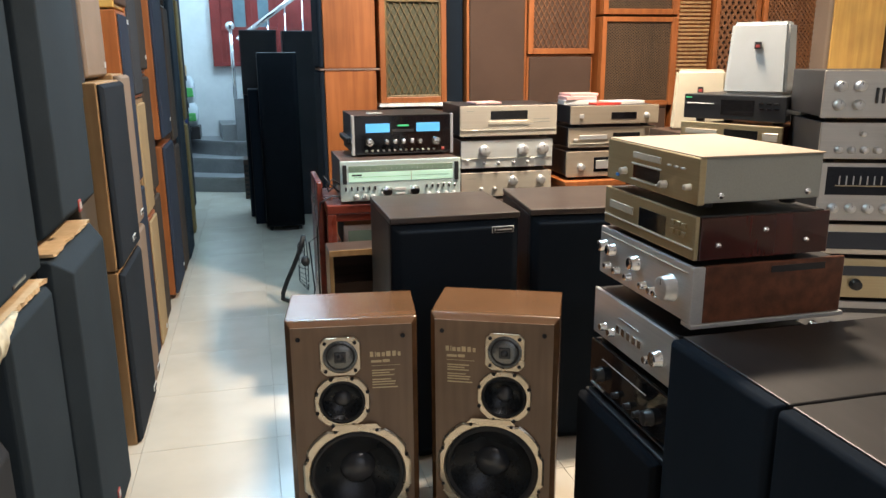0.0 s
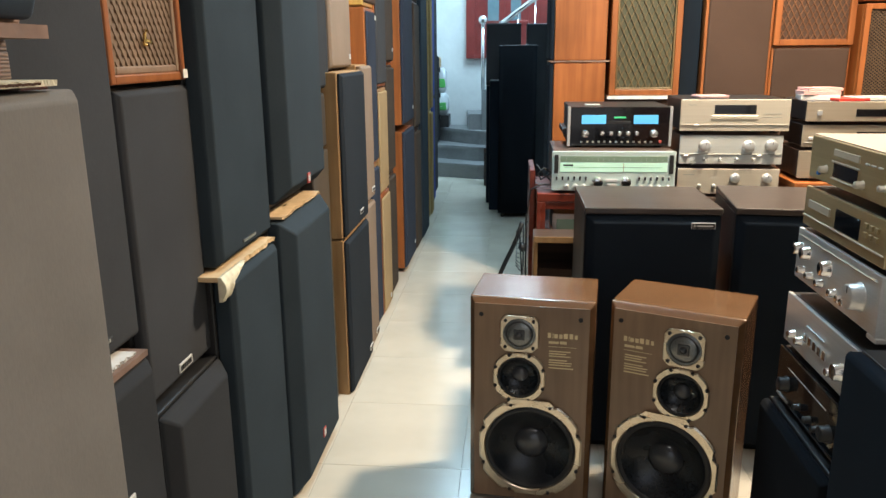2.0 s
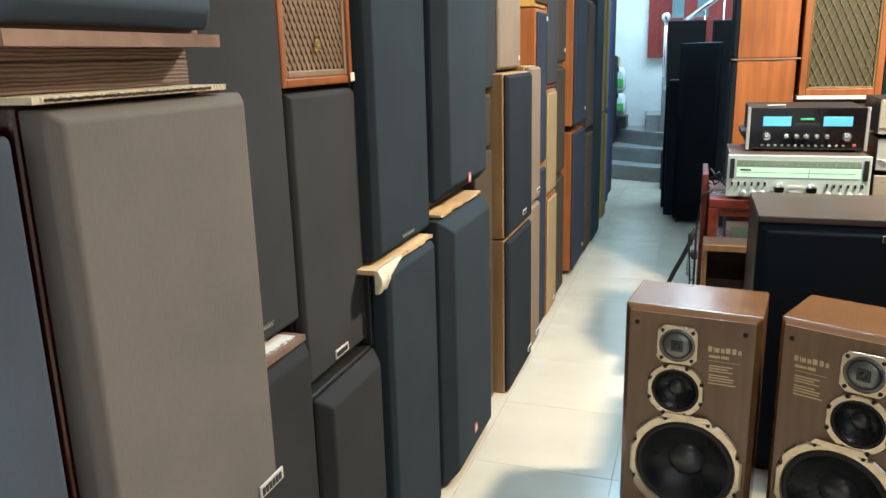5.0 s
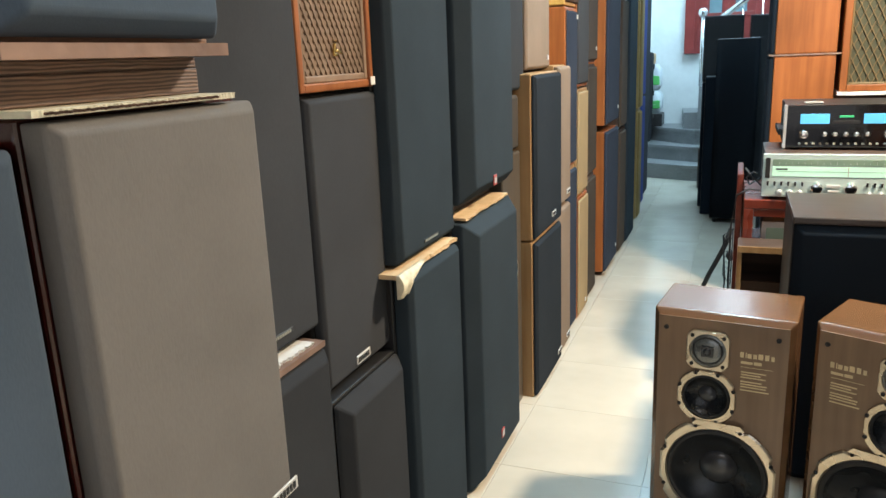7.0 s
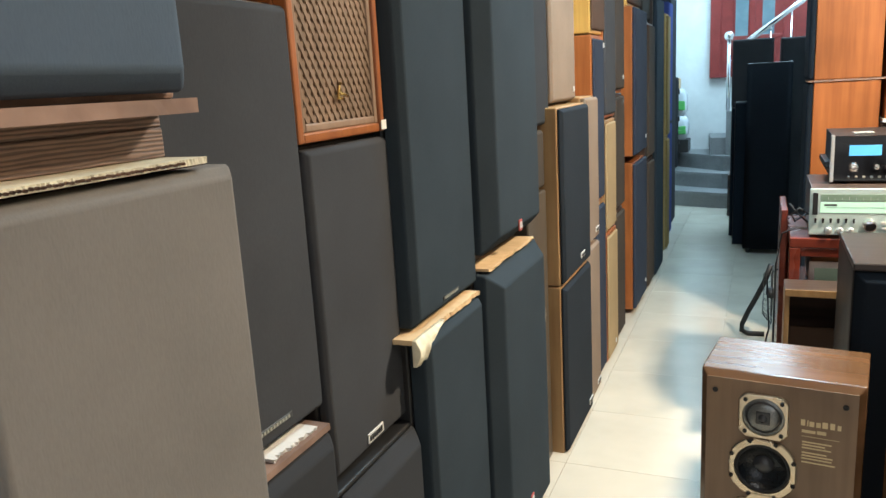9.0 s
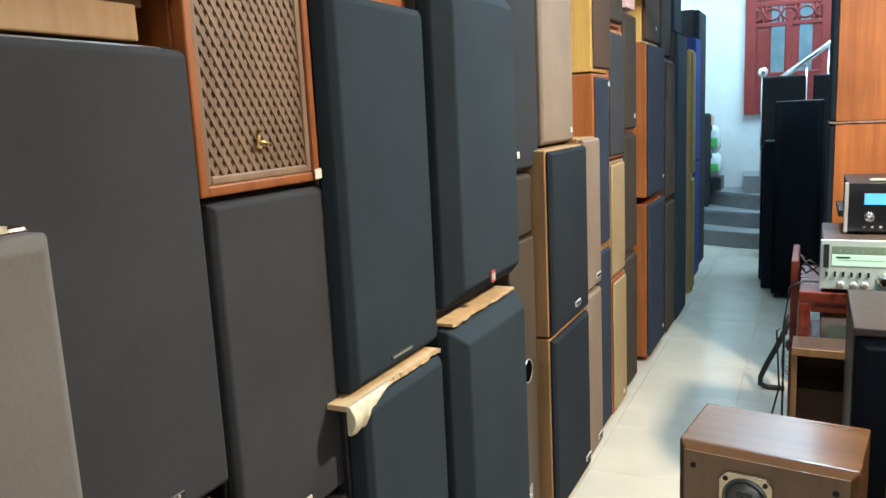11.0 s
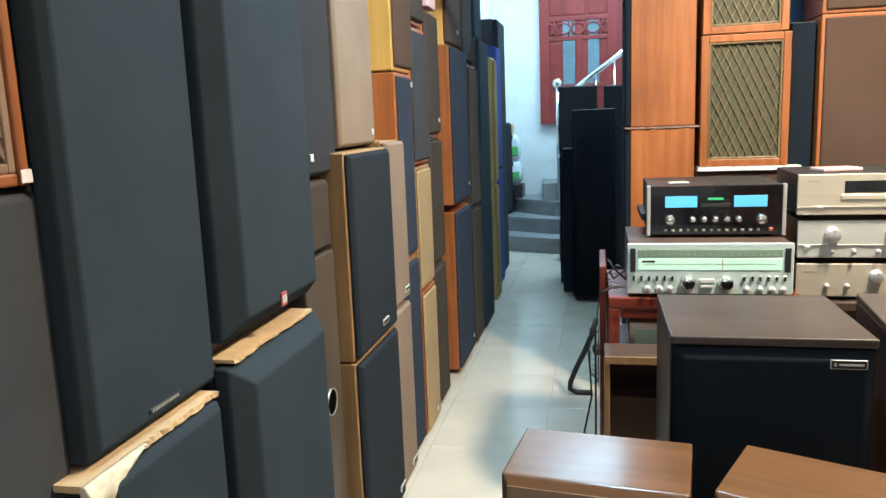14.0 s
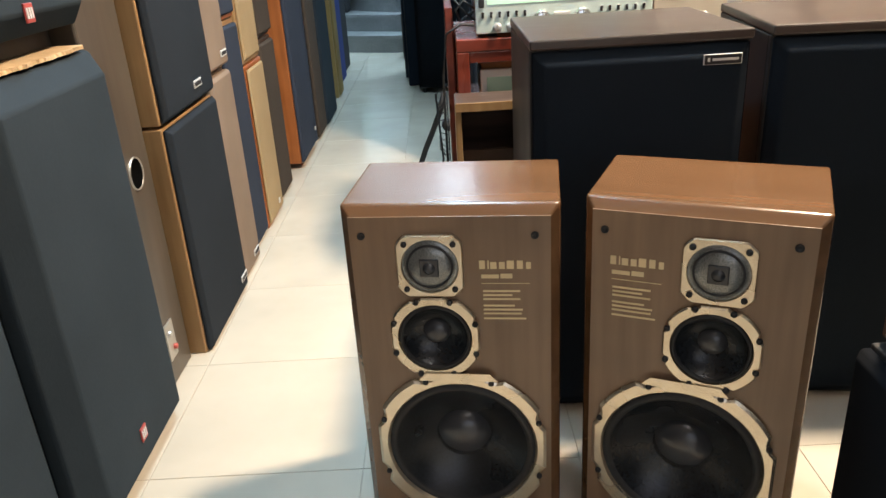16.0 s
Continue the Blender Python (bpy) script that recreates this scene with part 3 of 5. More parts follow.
# label, y0, y1, z0, z1, front x, depth, body, cloth, grille thickness, chamfer, badge
WEST = [
    ("slate grey cloth loudspeaker in a dark cabinet", 0.06, 0.5, 0.72, 1.374, -0.378, 0.40, wood_gloss, cloth_steel, 0.03, 0.012, None),
    ("dark cloth loudspeaker under the slate grey one", 0.07, 0.46, 0.0, 0.715, -0.42, 0.40, wood_gloss, cloth_slate, 0.03, 0.012, None),
    ("large taupe cloth loudspeaker in glossy mahogany cabinet", 0.513, 0.893, 0.735, 1.398, -0.354, 0.42, wood_gloss, cloth_taupe, 0.05, 0.014, ("plate", 0.15, 0.03)),
    ("taupe cloth loudspeaker under its twin", 0.513, 0.893, 0.0, 0.73, -0.37, 0.42, wood_gloss, cloth_taupe, 0.05, 0.03, None),
    ("tall brown-grey cloth loudspeaker", 0.922, 1.302, 0.872, 1.626, -0.53, 0.38, wood_dark, cloth_brown, 0.03, 0.01, ("bars", 0.02, 0.04)),
    ("dark grey loudspeaker under torn white foam", 0.915, 1.275, 0.0, 0.845, -0.49, 0.38, wood_dark, cloth_grey, 0.035, 0.02, None),
    ("charcoal cloth loudspeaker under the lattice one", 1.306, 1.65, 0.7, 1.374, -0.53, 0.35, wood_black, cloth_brown, 0.03, 0.01, ("plate", 0.0, 0.035)),
    ("charcoal cloth loudspeaker at floor level", 1.282, 1.628, 0.0, 0.695, -0.475, 0.38, wood_black, cloth_grey, 0.04, 0.03, None),
    ("tall black cloth loudspeaker on torn cardboard", 1.634, 2.056, 0.914, 1.76, -0.485, 0.40, wood_black, cloth_slate, 0.055, 0.018, ("bars", 0.0, 0.038)),
    ("tall black cloth loudspeaker at floor level", 1.634, 2.02, 0.0, 0.898, -0.46, 0.42, wood_black, cloth_slate, 0.055, 0.014, None),
    ("tall slate cloth loudspeaker with red badge and sloped grille edges", 2.062, 2.578, 0.99, 1.85, -0.437, 0.42, wood_black, cloth_slate, 0.08, 0.045, ("red", -0.02, 0.052)),
    ("tall slate cloth loudspeaker under a cardboard sheet", 2.062, 2.59, 0.0, 0.945, -0.43, 0.42, wood_black, cloth_slate, 0.08, 0.045, ("red", -0.018, 0.12)),
    ("dark green-grey cloth loudspeaker with pale corner badge", 2.6, 2.93, 1.30, 2.06, -0.50, 0.38, wood_dark, cloth_grey, 0.03, 0.01, ("dot", -0.06, 0.06)),
    ("chocolate cloth loudspeaker between two others", 2.6, 2.845, 1.075, 1.295, -0.50, 0.38, wood_dark, cloth_umber, 0.03, 0.01, None),
    ("black cloth loudspeaker in a tan oak cabinet", 2.86, 3.335, 0.695, 1.365, -0.436, 0.40, wood_tan, cloth_ink, 0.022, 0.012, ("plate", 0.06, 0.06)),
    ("black cloth loudspeaker in tan oak at floor level", 2.86, 3.335, 0.0, 0.688, -0.436, 0.40, wood_tan, cloth_ink, 0.022, 0.012, ("plate", 0.18, 0.06)),
    ("beige cloth loudspeaker with dark sides", 2.975, 3.375, 1.372, 2.02, -0.50, 0.36, wood_black, cloth_beige, 0.03, 0.01, ("dot", 0.15, 0.05)),
    ("beige cloth loudspeaker with blue badge", 3.345, 3.60, 0.738, 1.385, -0.45, 0.38, wood_tan, cloth_beige, 0.03, 0.01, ("plate", 0.06, 0.05)),
    ("beige cloth loudspeaker at floor level", 3.345, 3.60, 0.0, 0.73, -0.45, 0.38, wood_tan, cloth_beige, 0.03, 0.01, ("plate", 0.06, 0.05)),
    ("cream painted cabinet loudspeaker turned sideways", 3.345, 3.575, 1.392, 2.25, -0.62, 0.30, wood_cream, wood_cream, 0.02, 0.004, None),
    ("navy cloth loudspeaker in orange teak cabinet", 3.605, 3.86, 0.878, 1.65, -0.47, 0.38, wood_orange, cloth_navy, 0.012, 0.006, ("dot", 0.1, 0.73)),
    ("navy cloth loudspeaker in tan cabinet at floor level", 3.605, 3.87, 0.0, 0.872, -0.47, 0.38, wood_tan, cloth_navy, 0.02, 0.008, None),
    ("brown cloth loudspeaker in yellow ash cabinet", 3.605, 3.925, 1.657, 2.35, -0.475, 0.38, wood_yellow, cloth_choc, 0.012, 0.006, None),
    ("grey-brown cloth loudspeaker edged in orange wood", 3.87, 4.175, 1.262, 1.86, -0.47, 0.38, wood_orange, cloth_brown, 0.012, 0.006, None),
    ("chocolate cloth loudspeaker high on the stack", 3.885, 4.175, 1.88, 2.45, -0.475, 0.38, wood_orange, cloth_umber, 0.02, 0.008, None),
    ("gold cloth loudspeaker in tan oak", 3.885, 4.175, 0.685, 1.252, -0.47, 0.38, wood_tan, cloth_gold, 0.012, 0.006, None),
    ("gold cloth loudspeaker in orange teak at floor level", 3.885, 4.175, 0.0, 0.68, -0.465, 0.38, wood_orange, cloth_gold, 0.012, 0.006, ("dot", 0.05, 0.06)),
    ("chocolate cloth loudspeaker on two others", 4.21, 4.51, 1.375, 1.98, -0.48, 0.38, wood_orange, cloth_umber, 0.02, 0.008, ("dot", 0.08, 0.08)),
    ("chocolate cloth loudspeaker in the middle of the stack", 4.21, 4.51, 0.738, 1.37, -0.48, 0.38, wood_dark, cloth_umber, 0.02, 0.008, None),
    ("chocolate cloth loudspeaker at floor level", 4.21, 4.51, 0.0, 0.732, -0.48, 0.38, wood_dark, cloth_umber, 0.02, 0.008, None),
    ("navy cloth loudspeaker in orange teak, raised", 4.74, 5.215, 0.985, 1.85, -0.455, 0.36, wood_orange, cloth_navy, 0.022, 0.010, ("dot", 0.17, 0.09)),
    ("navy cloth loudspeaker in orange teak at floor level", 4.74, 5.22, 0.03, 0.945, -0.455, 0.36, wood_orange, cloth_navy, 0.022, 0.010, ("dot", 0.17, 0.09)),
    ("chocolate cloth loudspeaker in yellow ash, top of stack", 4.82, 5.30, 1.86, 2.45, -0.50, 0.36, wood_yellow, cloth_choc, 0.02, 0.008, ("dot", 0.1, 0.1)),
    ("dark chocolate cloth loudspeaker in the stairwell", 5.33, 5.66, 0.90, 1.79, -0.46, 0.38, wood_dark, cloth_umber, 0.02, 0.008, None),
    ("dark chocolate cloth loudspeaker on the stairwell floor", 5.33, 5.66, 0.0, 0.89, -0.46, 0.38, wood_dark, cloth_umber, 0.02, 0.008, None),
    ("chocolate cloth loudspeaker under the stairwell ceiling", 5.33, 5.72, 1.80, 2.40, -0.50, 0.38, wood_dark, cloth_umber, 0.02, 0.008, None),
    ("slim slate cloth tower loudspeaker", 5.70, 6.13, 0.0, 1.98, -0.455, 0.38, wood_dark, cloth_slate, 0.03, 0.01, None),
    ("small slate loudspeaker on top of a tower", 5.76, 6.08, 1.985, 2.36, -0.49, 0.34, wood_dark, cloth_slate, 0.03, 0.01, None),
    ("olive loudspeaker standing on its twin", 6.57, 6.76, 0.945, 1.92, -0.475, 0.38, wood_olive, cloth_olive, 0.02, 0.01, None),
    ("olive loudspeaker on the stairwell floor", 6.57, 6.76, 0.0, 0.94, -0.475, 0.38, wood_olive, cloth_olive, 0.02, 0.01, None),
    ("blue cloth loudspeaker standing on its twin", 7.14, 7.44, 1.02, 2.06, -0.53, 0.36, cloth_blue, cloth_blue, 0.05, 0.01, None),
    ("blue cloth loudspeaker on the stairwell floor", 7.14, 7.44, 0.0, 1.015, -0.53, 0.36, cloth_blue, cloth_blue, 0.05, 0.01, None),
    ("dark grey tower loudspeaker by the stairs", 7.56, 8.04, 0.0, 2.33, -0.56, 0.36, wood_black, cloth_grey, 0.05, 0.01, None),
]
for lab, y0, y1, z0, z1, xf, dep, body, cl, thick, cham, mark in WEST:
    speaker(lab, y1 - y0, z1 - z0, dep, west(y0, y1, z0, xf), body, cl, thick, cham, 0.006 if thick > 0.02 else 0.016, mark, ROW)

# lattice loudspeaker of the west row
lattice_speaker("orange teak loudspeaker with carved lattice grille and gilt emblem", 0.338, 0.66, 0.34, west(1.289, 1.627, 1.380, -0.528), wood_orange,
                lattice_brown, cloth_jet, 0.0215, 0.0098, 0.019, ROW, (0.0, 0.085), 1.55, 0.014, 0.015)


def ported(label, at, w, h, d):
    """An unclothed loudspeaker: brown baffle, silver-rimmed port and a connector at the bottom."""
    sp = thing("loudspeaker", label, "loudspeaker", at, ROW)
    part("cabinet", cuboid(-w / 2, w / 2, 0, d, 0, h, bevel=0.006), baffle_dark, sp)
    pt = part("port", lathe(bmesh.new(), [(0.0385, -0.001), (0.041, -0.005), (0.043, -0.004), (0.044, 0.004)], 0.020, h * 0.566), silver_dull, sp, "silver-rimmed bass port")
    # flat black disc on the baffle paints the shade inside the port
    part("port_tunnel", lathe(bmesh.new(), [(0.039, -0.002), (0.038, -0.0012), (0, -0.0012)], 0.020, h * 0.566), port_shade, pt)
    cn = part("connector", cuboid(-0.035, 0.025, -0.006, 0, 0.075, 0.185, bevel=0.003), silver_dull, sp, "metal terminal plate")
    part("terminal", lathe(bmesh.new(), [(0, -0.014), (0.008, -0.014), (0.008, -0.006)], -0.015, 0.155, 12), silver, cn)
    part("terminal", lathe(bmesh.new(), [(0, -0.014), (0.008, -0.014), (0.008, -0.006)], 0.005, 0.105, 12), red_ink, cn)
    return sp


ported("brown loudspeaker with silver bass port, no grille", west(2.60, 2.845, 0, -0.50), 0.245, 1.07, 0.38)


def board(name, label, cat, at, x0, x1, y0, y1, h, mat, seed, rough=0.012, cells=26):
    """A torn sheet with a ragged front edge, thickness h."""
    rng = random.Random(seed)
    th = thing(name, label, cat, at)
    bm = bmesh.new()
    rows = []
    for k in range(cells + 1):
        u = x0 + (x1 - x0) * k / cells
        e = y0 + rough * (1.4 * noise.noise(Vector((u * 22, seed * 3.7, 0))) + rng.uniform(-0.35, 0.35))
        sag = rng.uniform(-0.02, 0.02) * rough
        rows.append([bm.verts.new(p) for p in ((u, e, sag), (u, y1, 0), (u, y1, h), (u, e + rng.uniform(-0.6, 0.6) * rough, h + sag))])
    for a, b in zip(rows, rows[1:]):
        for i in range(4):
            j = (i + 1) % 4
            bm.faces.new((a[i], b[i], b[j], a[j]))
    bm.faces.new(rows[0])
    bm.faces.new(rows[-1][::-1])
    part("sheet", bm, mat, th)
    return th


lump = board("cardboard_sheet", "torn brown cardboard sheet between two loudspeakers", "cardboard", west(1.634, 2.02, 0.8985, -0.476), -0.235, 0.19, 0.0, 0.3, 0.012, card, 3, 0.006, 70)
flap = bmesh.new()
grid = []
for i in range(29):
    u = i / 28
    fall = 0.062 * (1 - min(1, max(0, (u - 0.46) / 0.5)) ** 0.7) + 0.006 * noise.noise(Vector((u * 9, 2.1, 0)))
    col = []
    for j in range(8):
        v = j / 7
        y = -0.005 - 0.012 * math.sin(math.pi * min(1, v * 1.1)) * (1 - 0.6 * u) - 0.004 * noise.noise(Vector((u * 7, v * 4, 5)))
        col.append(((-0.240 + 0.165 * u), y, 0.0125 - fall * v))
    grid.append([flap.verts.new(p) for p in col] + [flap.verts.new((p[0], 0.003, p[2])) for p in col[::-1]])
for a, b in zip(grid, grid[1:]):
    for k in range(16):
        flap.faces.new((a[k], a[(k + 1) % 16], b[(k + 1) % 16], b[k])).smooth = True
flap.faces.new(grid[0][::-1])
flap.faces.new(grid[-1])
part("torn_flap", flap, card_pale, lump, "drooping torn flap")
board("cardboard_sheet", "brown cardboard sheet on a slate loudspeaker", "cardboard", west(2.062, 2.59, 0.9455, -0.468), -0.235, 0.222, 0.0, 0.3, 0.008, card, 5, 0.006, 80)
pr = thing("spacer", "dark wooden batten between two slate loudspeakers", "batten", west(2.062, 2.59, 0.954, -0.54))
part("batten", cuboid(-0.22, 0.235, 0, 0.2, 0, 0.0355), wood_black, pr)
board("foam_strip", "crumpled white packing foam strip on a loudspeaker", "packing foam", west(0.925, 1.275, 0.8585, -0.494), 0.0, 0.135, 0.022, 0.10, 0.006, foam_white, 7, 0.007, 50)
pr = thing("spacer", "brown board between two loudspeakers", "board", west(0.925, 1.275, 0.8455, -0.505))
part("slip", cuboid(-0.16, 0.165, 0, 0.2, 0, 0.0125), card_brown, pr)
corrugated = board("cardboard_sheet", "pale corrugated cardboard strip on a loudspeaker", "cardboard", west(0.497, 0.882, 1.3985, -0.358), -0.19, 0.147, 0.0, 0.30, 0.0075, card_pale, 9, 0.0022, 140)
# flutes showing in the cut edge of the corrugated strip
flutes = bmesh.new()
for k in range(46):
    u = 0.515 + 0.0062 * k
    lathe(flutes, [(0.0017, 0.0), (0.0017, 0.004), (0, 0.004)], u, 1.4022 + 0.0004 * math.sin(k * 2.3), 8)
flutes.transform(Matrix(((0, -1, 0, -0.3535), (1, 0, 0, 0), (0, 0, 1, 0), (0, 0, 0, 1))))
fl_ob = part("corrugated_edge", flutes, card_brown, corrugated, "open flutes of the cut edge")
fl_ob.matrix_parent_inverse = corrugated.matrix_world.inverted()
tagged(fl_ob, "open flutes of the cut edge", kind="stuff")
board("cardboard_sheet", "worn brown board under a slate loudspeaker", "cardboard", west(0.484, 0.854, 1.4565, -0.361), -0.19, 0.167, 0.0, 0.36, 0.0165, card_brown, 11, 0.0007, 24)
pk = thing("wooden_crate", "brown rough-grained wooden box under a board", "crate", west(0.495, 0.838, 1.4068, -0.418))
part("side_board", cuboid(-0.17, 0.17, 0, 0.30, 0, 0.0345, bevel=0.002), wood_ply, pk)
part("lid_board", cuboid(-0.17, 0.17, 0.001, 0.30, 0.0348, 0.0492, bevel=0.002), wood_ply, pk)
speaker("slate cloth loudspeaker with deep sloped grille on a worn board", 0.362, 0.46, 0.36, west(0.484, 0.852, 1.473, -0.358), card_brown, cloth_steel, 0.045, 0.024, 0.007, None, ROW)
# top of the stack beside the lattice loudspeaker
pk2 = thing("wooden_crate", "pale wooden box lying on a brown-grey loudspeaker", "crate", west(0.90, 1.24, 1.630, -0.56))
part("side_board", cuboid(-0.16, 0.155, 0, 0.26, 0, 0.055, bevel=0.003), wood_tan, pk2)
speaker("black cloth loudspeaker in pale wood lying on its side", 0.40, 0.36, 0.34, west(0.89, 1.285, 1.703, -0.52), wood_tan, cloth_black, 0.012, 0.006, 0.022, None, ROW)
part("top_board", cuboid(-0.20, 0.185, 0.02, 0.28, 0.055, 0.0725), wood_tan, pk2)


def horn_cabinet(label, at, w, h, d, horn):
    """An open orange cabinet front with a wooden rim and, if asked, a silver driver."""
    sp = thing("loudspeaker", label, "loudspeaker", at, ROW)
    part("cabinet", cuboid(-w / 2, w / 2, 0.03, d, 0, h, bevel=0.004), wood_tan, sp)
    part("plinth", cuboid(-w / 2, w / 2, 0, 0.0298, 0, 0.028, bevel=0.003), wood_orange, sp)
    part("side_rim", cuboid(w / 2 - 0.02, w / 2, 0, 0.0298, 0.028, h, bevel=0.003), wood_orange, sp)
    part("side_rim", cuboid(-w / 2, -w / 2 + 0.02, 0, 0.0298, 0.028, h, bevel=0.003), wood_orange, sp)
    if horn:
        dv = part("driver", lathe(bmesh.new(), [(0.070, 0.03), (0.070, 0.02), (0.062, 0.016), (0.055, 0.022), (0.02, 0.05)], 0.0, 0.165), silver_dull, sp, "silver driver ring")
        part("cone", lathe(bmesh.new(), [(0.056, 0.0235), (0.028, 0.0262), (0.02, 0.018), (0, 0.014)], 0.0, 0.165), cone_paper, dv)
    return sp


horn_cabinet("tan wooden loudspeaker with silver driver on top of stack", west(1.62, 2.10, 1.755, -0.545), 0.48, 0.50, 0.36, True)
hc = horn_cabinet("tan wooden loudspeaker with stepped plinth", west(2.12, 2.53, 1.865, -0.56), 0.41, 0.45, 0.34, False)
part("base_board", cuboid(-0.19, 0.20, 0.02, 0.30, -0.032, 0), wood_orange, hc)
bx = thing("small_box", "small pinkish cardboard box on a stack", "box", west(4.22, 4.42, 1.985, -0.47))
part("carton", cuboid(-0.09, 0.09, 0, 0.2, 0, 0.09, bevel=0.003), pink_plastic, bx)

# ---- the pair of walnut loudspeakers on the floor ----


def driver(parent, x, z, rf, rc, kind, name):
    """A driver: cast rim with lugs, rubber roll, cone and cap."""
    n = 96
    bm = bmesh.new()
    lugs = 4 if kind == "tweeter" else 8
    def lugged(y, r0):
        return [bm.verts.new((x + r0 * lug(i) * math.cos(math.tau * i / n), y, z + r0 * lug(i) * math.sin(math.tau * i / n))) for i in range(n)]
    def lug(i):
        a = math.tau * i / n
        if kind == "tweeter":
            c = max(abs(math.cos(a)), abs(math.sin(a)))
            return min(1.0 / c * 0.90, 1.10)
        c = max(abs(math.cos(a)), abs(math.sin(a)))
        return min(1.0 / c * 0.985, 1.05) - (0.055 if math.cos(8 * (a - math.pi / 8)) > 0.86 else 0.0)
    rings = [lugged(-0.0005, rf), lugged(-0.006, rf), lugged(-0.009, rf * 0.965)]
    rin = [[bm.verts.new((x + r * math.cos(math.tau * i / n), y, z + r * math.sin(math.tau * i / n))) for i in range(n)] for r, y in ((rc * 1.03, -0.009), (rc, -0.004))]
    rings += rin
    for a, b in zip(rings, rings[1:]):
        for i in range(n):
            j = (i + 1) % n
            bm.faces.new((a[i], a[j], b[j], b[i]))
    dv = part(name, bm, frame_metal, parent, "champagne metal rim")
    if kind == "tweeter":
        part("mesh_dome", lathe(bmesh.new(), [(rc, -0.0045), (rc * 0.9, -0.004), (rc * 0.82, -0.009), (rc * 0.5, -0.013), (0, -0.015)], x, z), dome_glass, dv)
        part("diffuser_plate", cuboid(x - rc * 0.34, x + rc * 0.34, -0.0165, -0.011, z - rc * 0.34, z + rc * 0.34, bevel=0.002), cone_sheen, dv)
        part("mesh_ring", lathe(bmesh.new(), [(rc * 0.84, -0.008), (rc * 0.80, -0.012), (rc * 0.76, -0.0095)], x, z), rubber, dv)
        part("centre_cap", lathe(bmesh.new(), [(rc * 0.24, -0.0138), (rc * 0.2, -0.019), (0, -0.021)], x, z, 18), cone_sheen, dv)
    else:
        part("surround", lathe(bmesh.new(), [(rc, -0.0045), (rc * 0.965, -0.009), (rc * 0.92, -0.0085), (rc * 0.89, -0.004)], x, z, 48), rubber, dv)
        part("cone", lathe(bmesh.new(), [(rc * 0.89, -0.004), (rc * 0.74, rc * 0.10), (rc * 0.56, rc * 0.20), (rc * 0.37, rc * 0.28)], x, z, 48), cone_paper, dv)
        rr = rc * 0.385
        part("dust_cap", lathe(bmesh.new(), [(rr, rc * 0.275), (rr * 0.92, rc * 0.225), (rr * 0.7, rc * 0.16), (rr * 0.35, rc * 0.115), (0, rc * 0.105)], x, z, 32), cone_sheen, dv)
    for i in range(lugs):
        a = math.tau * (i + 0.5) / lugs
        rs = rf * (0.975 if kind != "tweeter" else 0.93)
        part("screw", lathe(bmesh.new(), [(0.0055, -0.008), (0.0055, -0.012), (0, -0.0125)], x + rs * math.cos(a), z + rs * math.sin(a), 10), rubber, dv)
    return dv


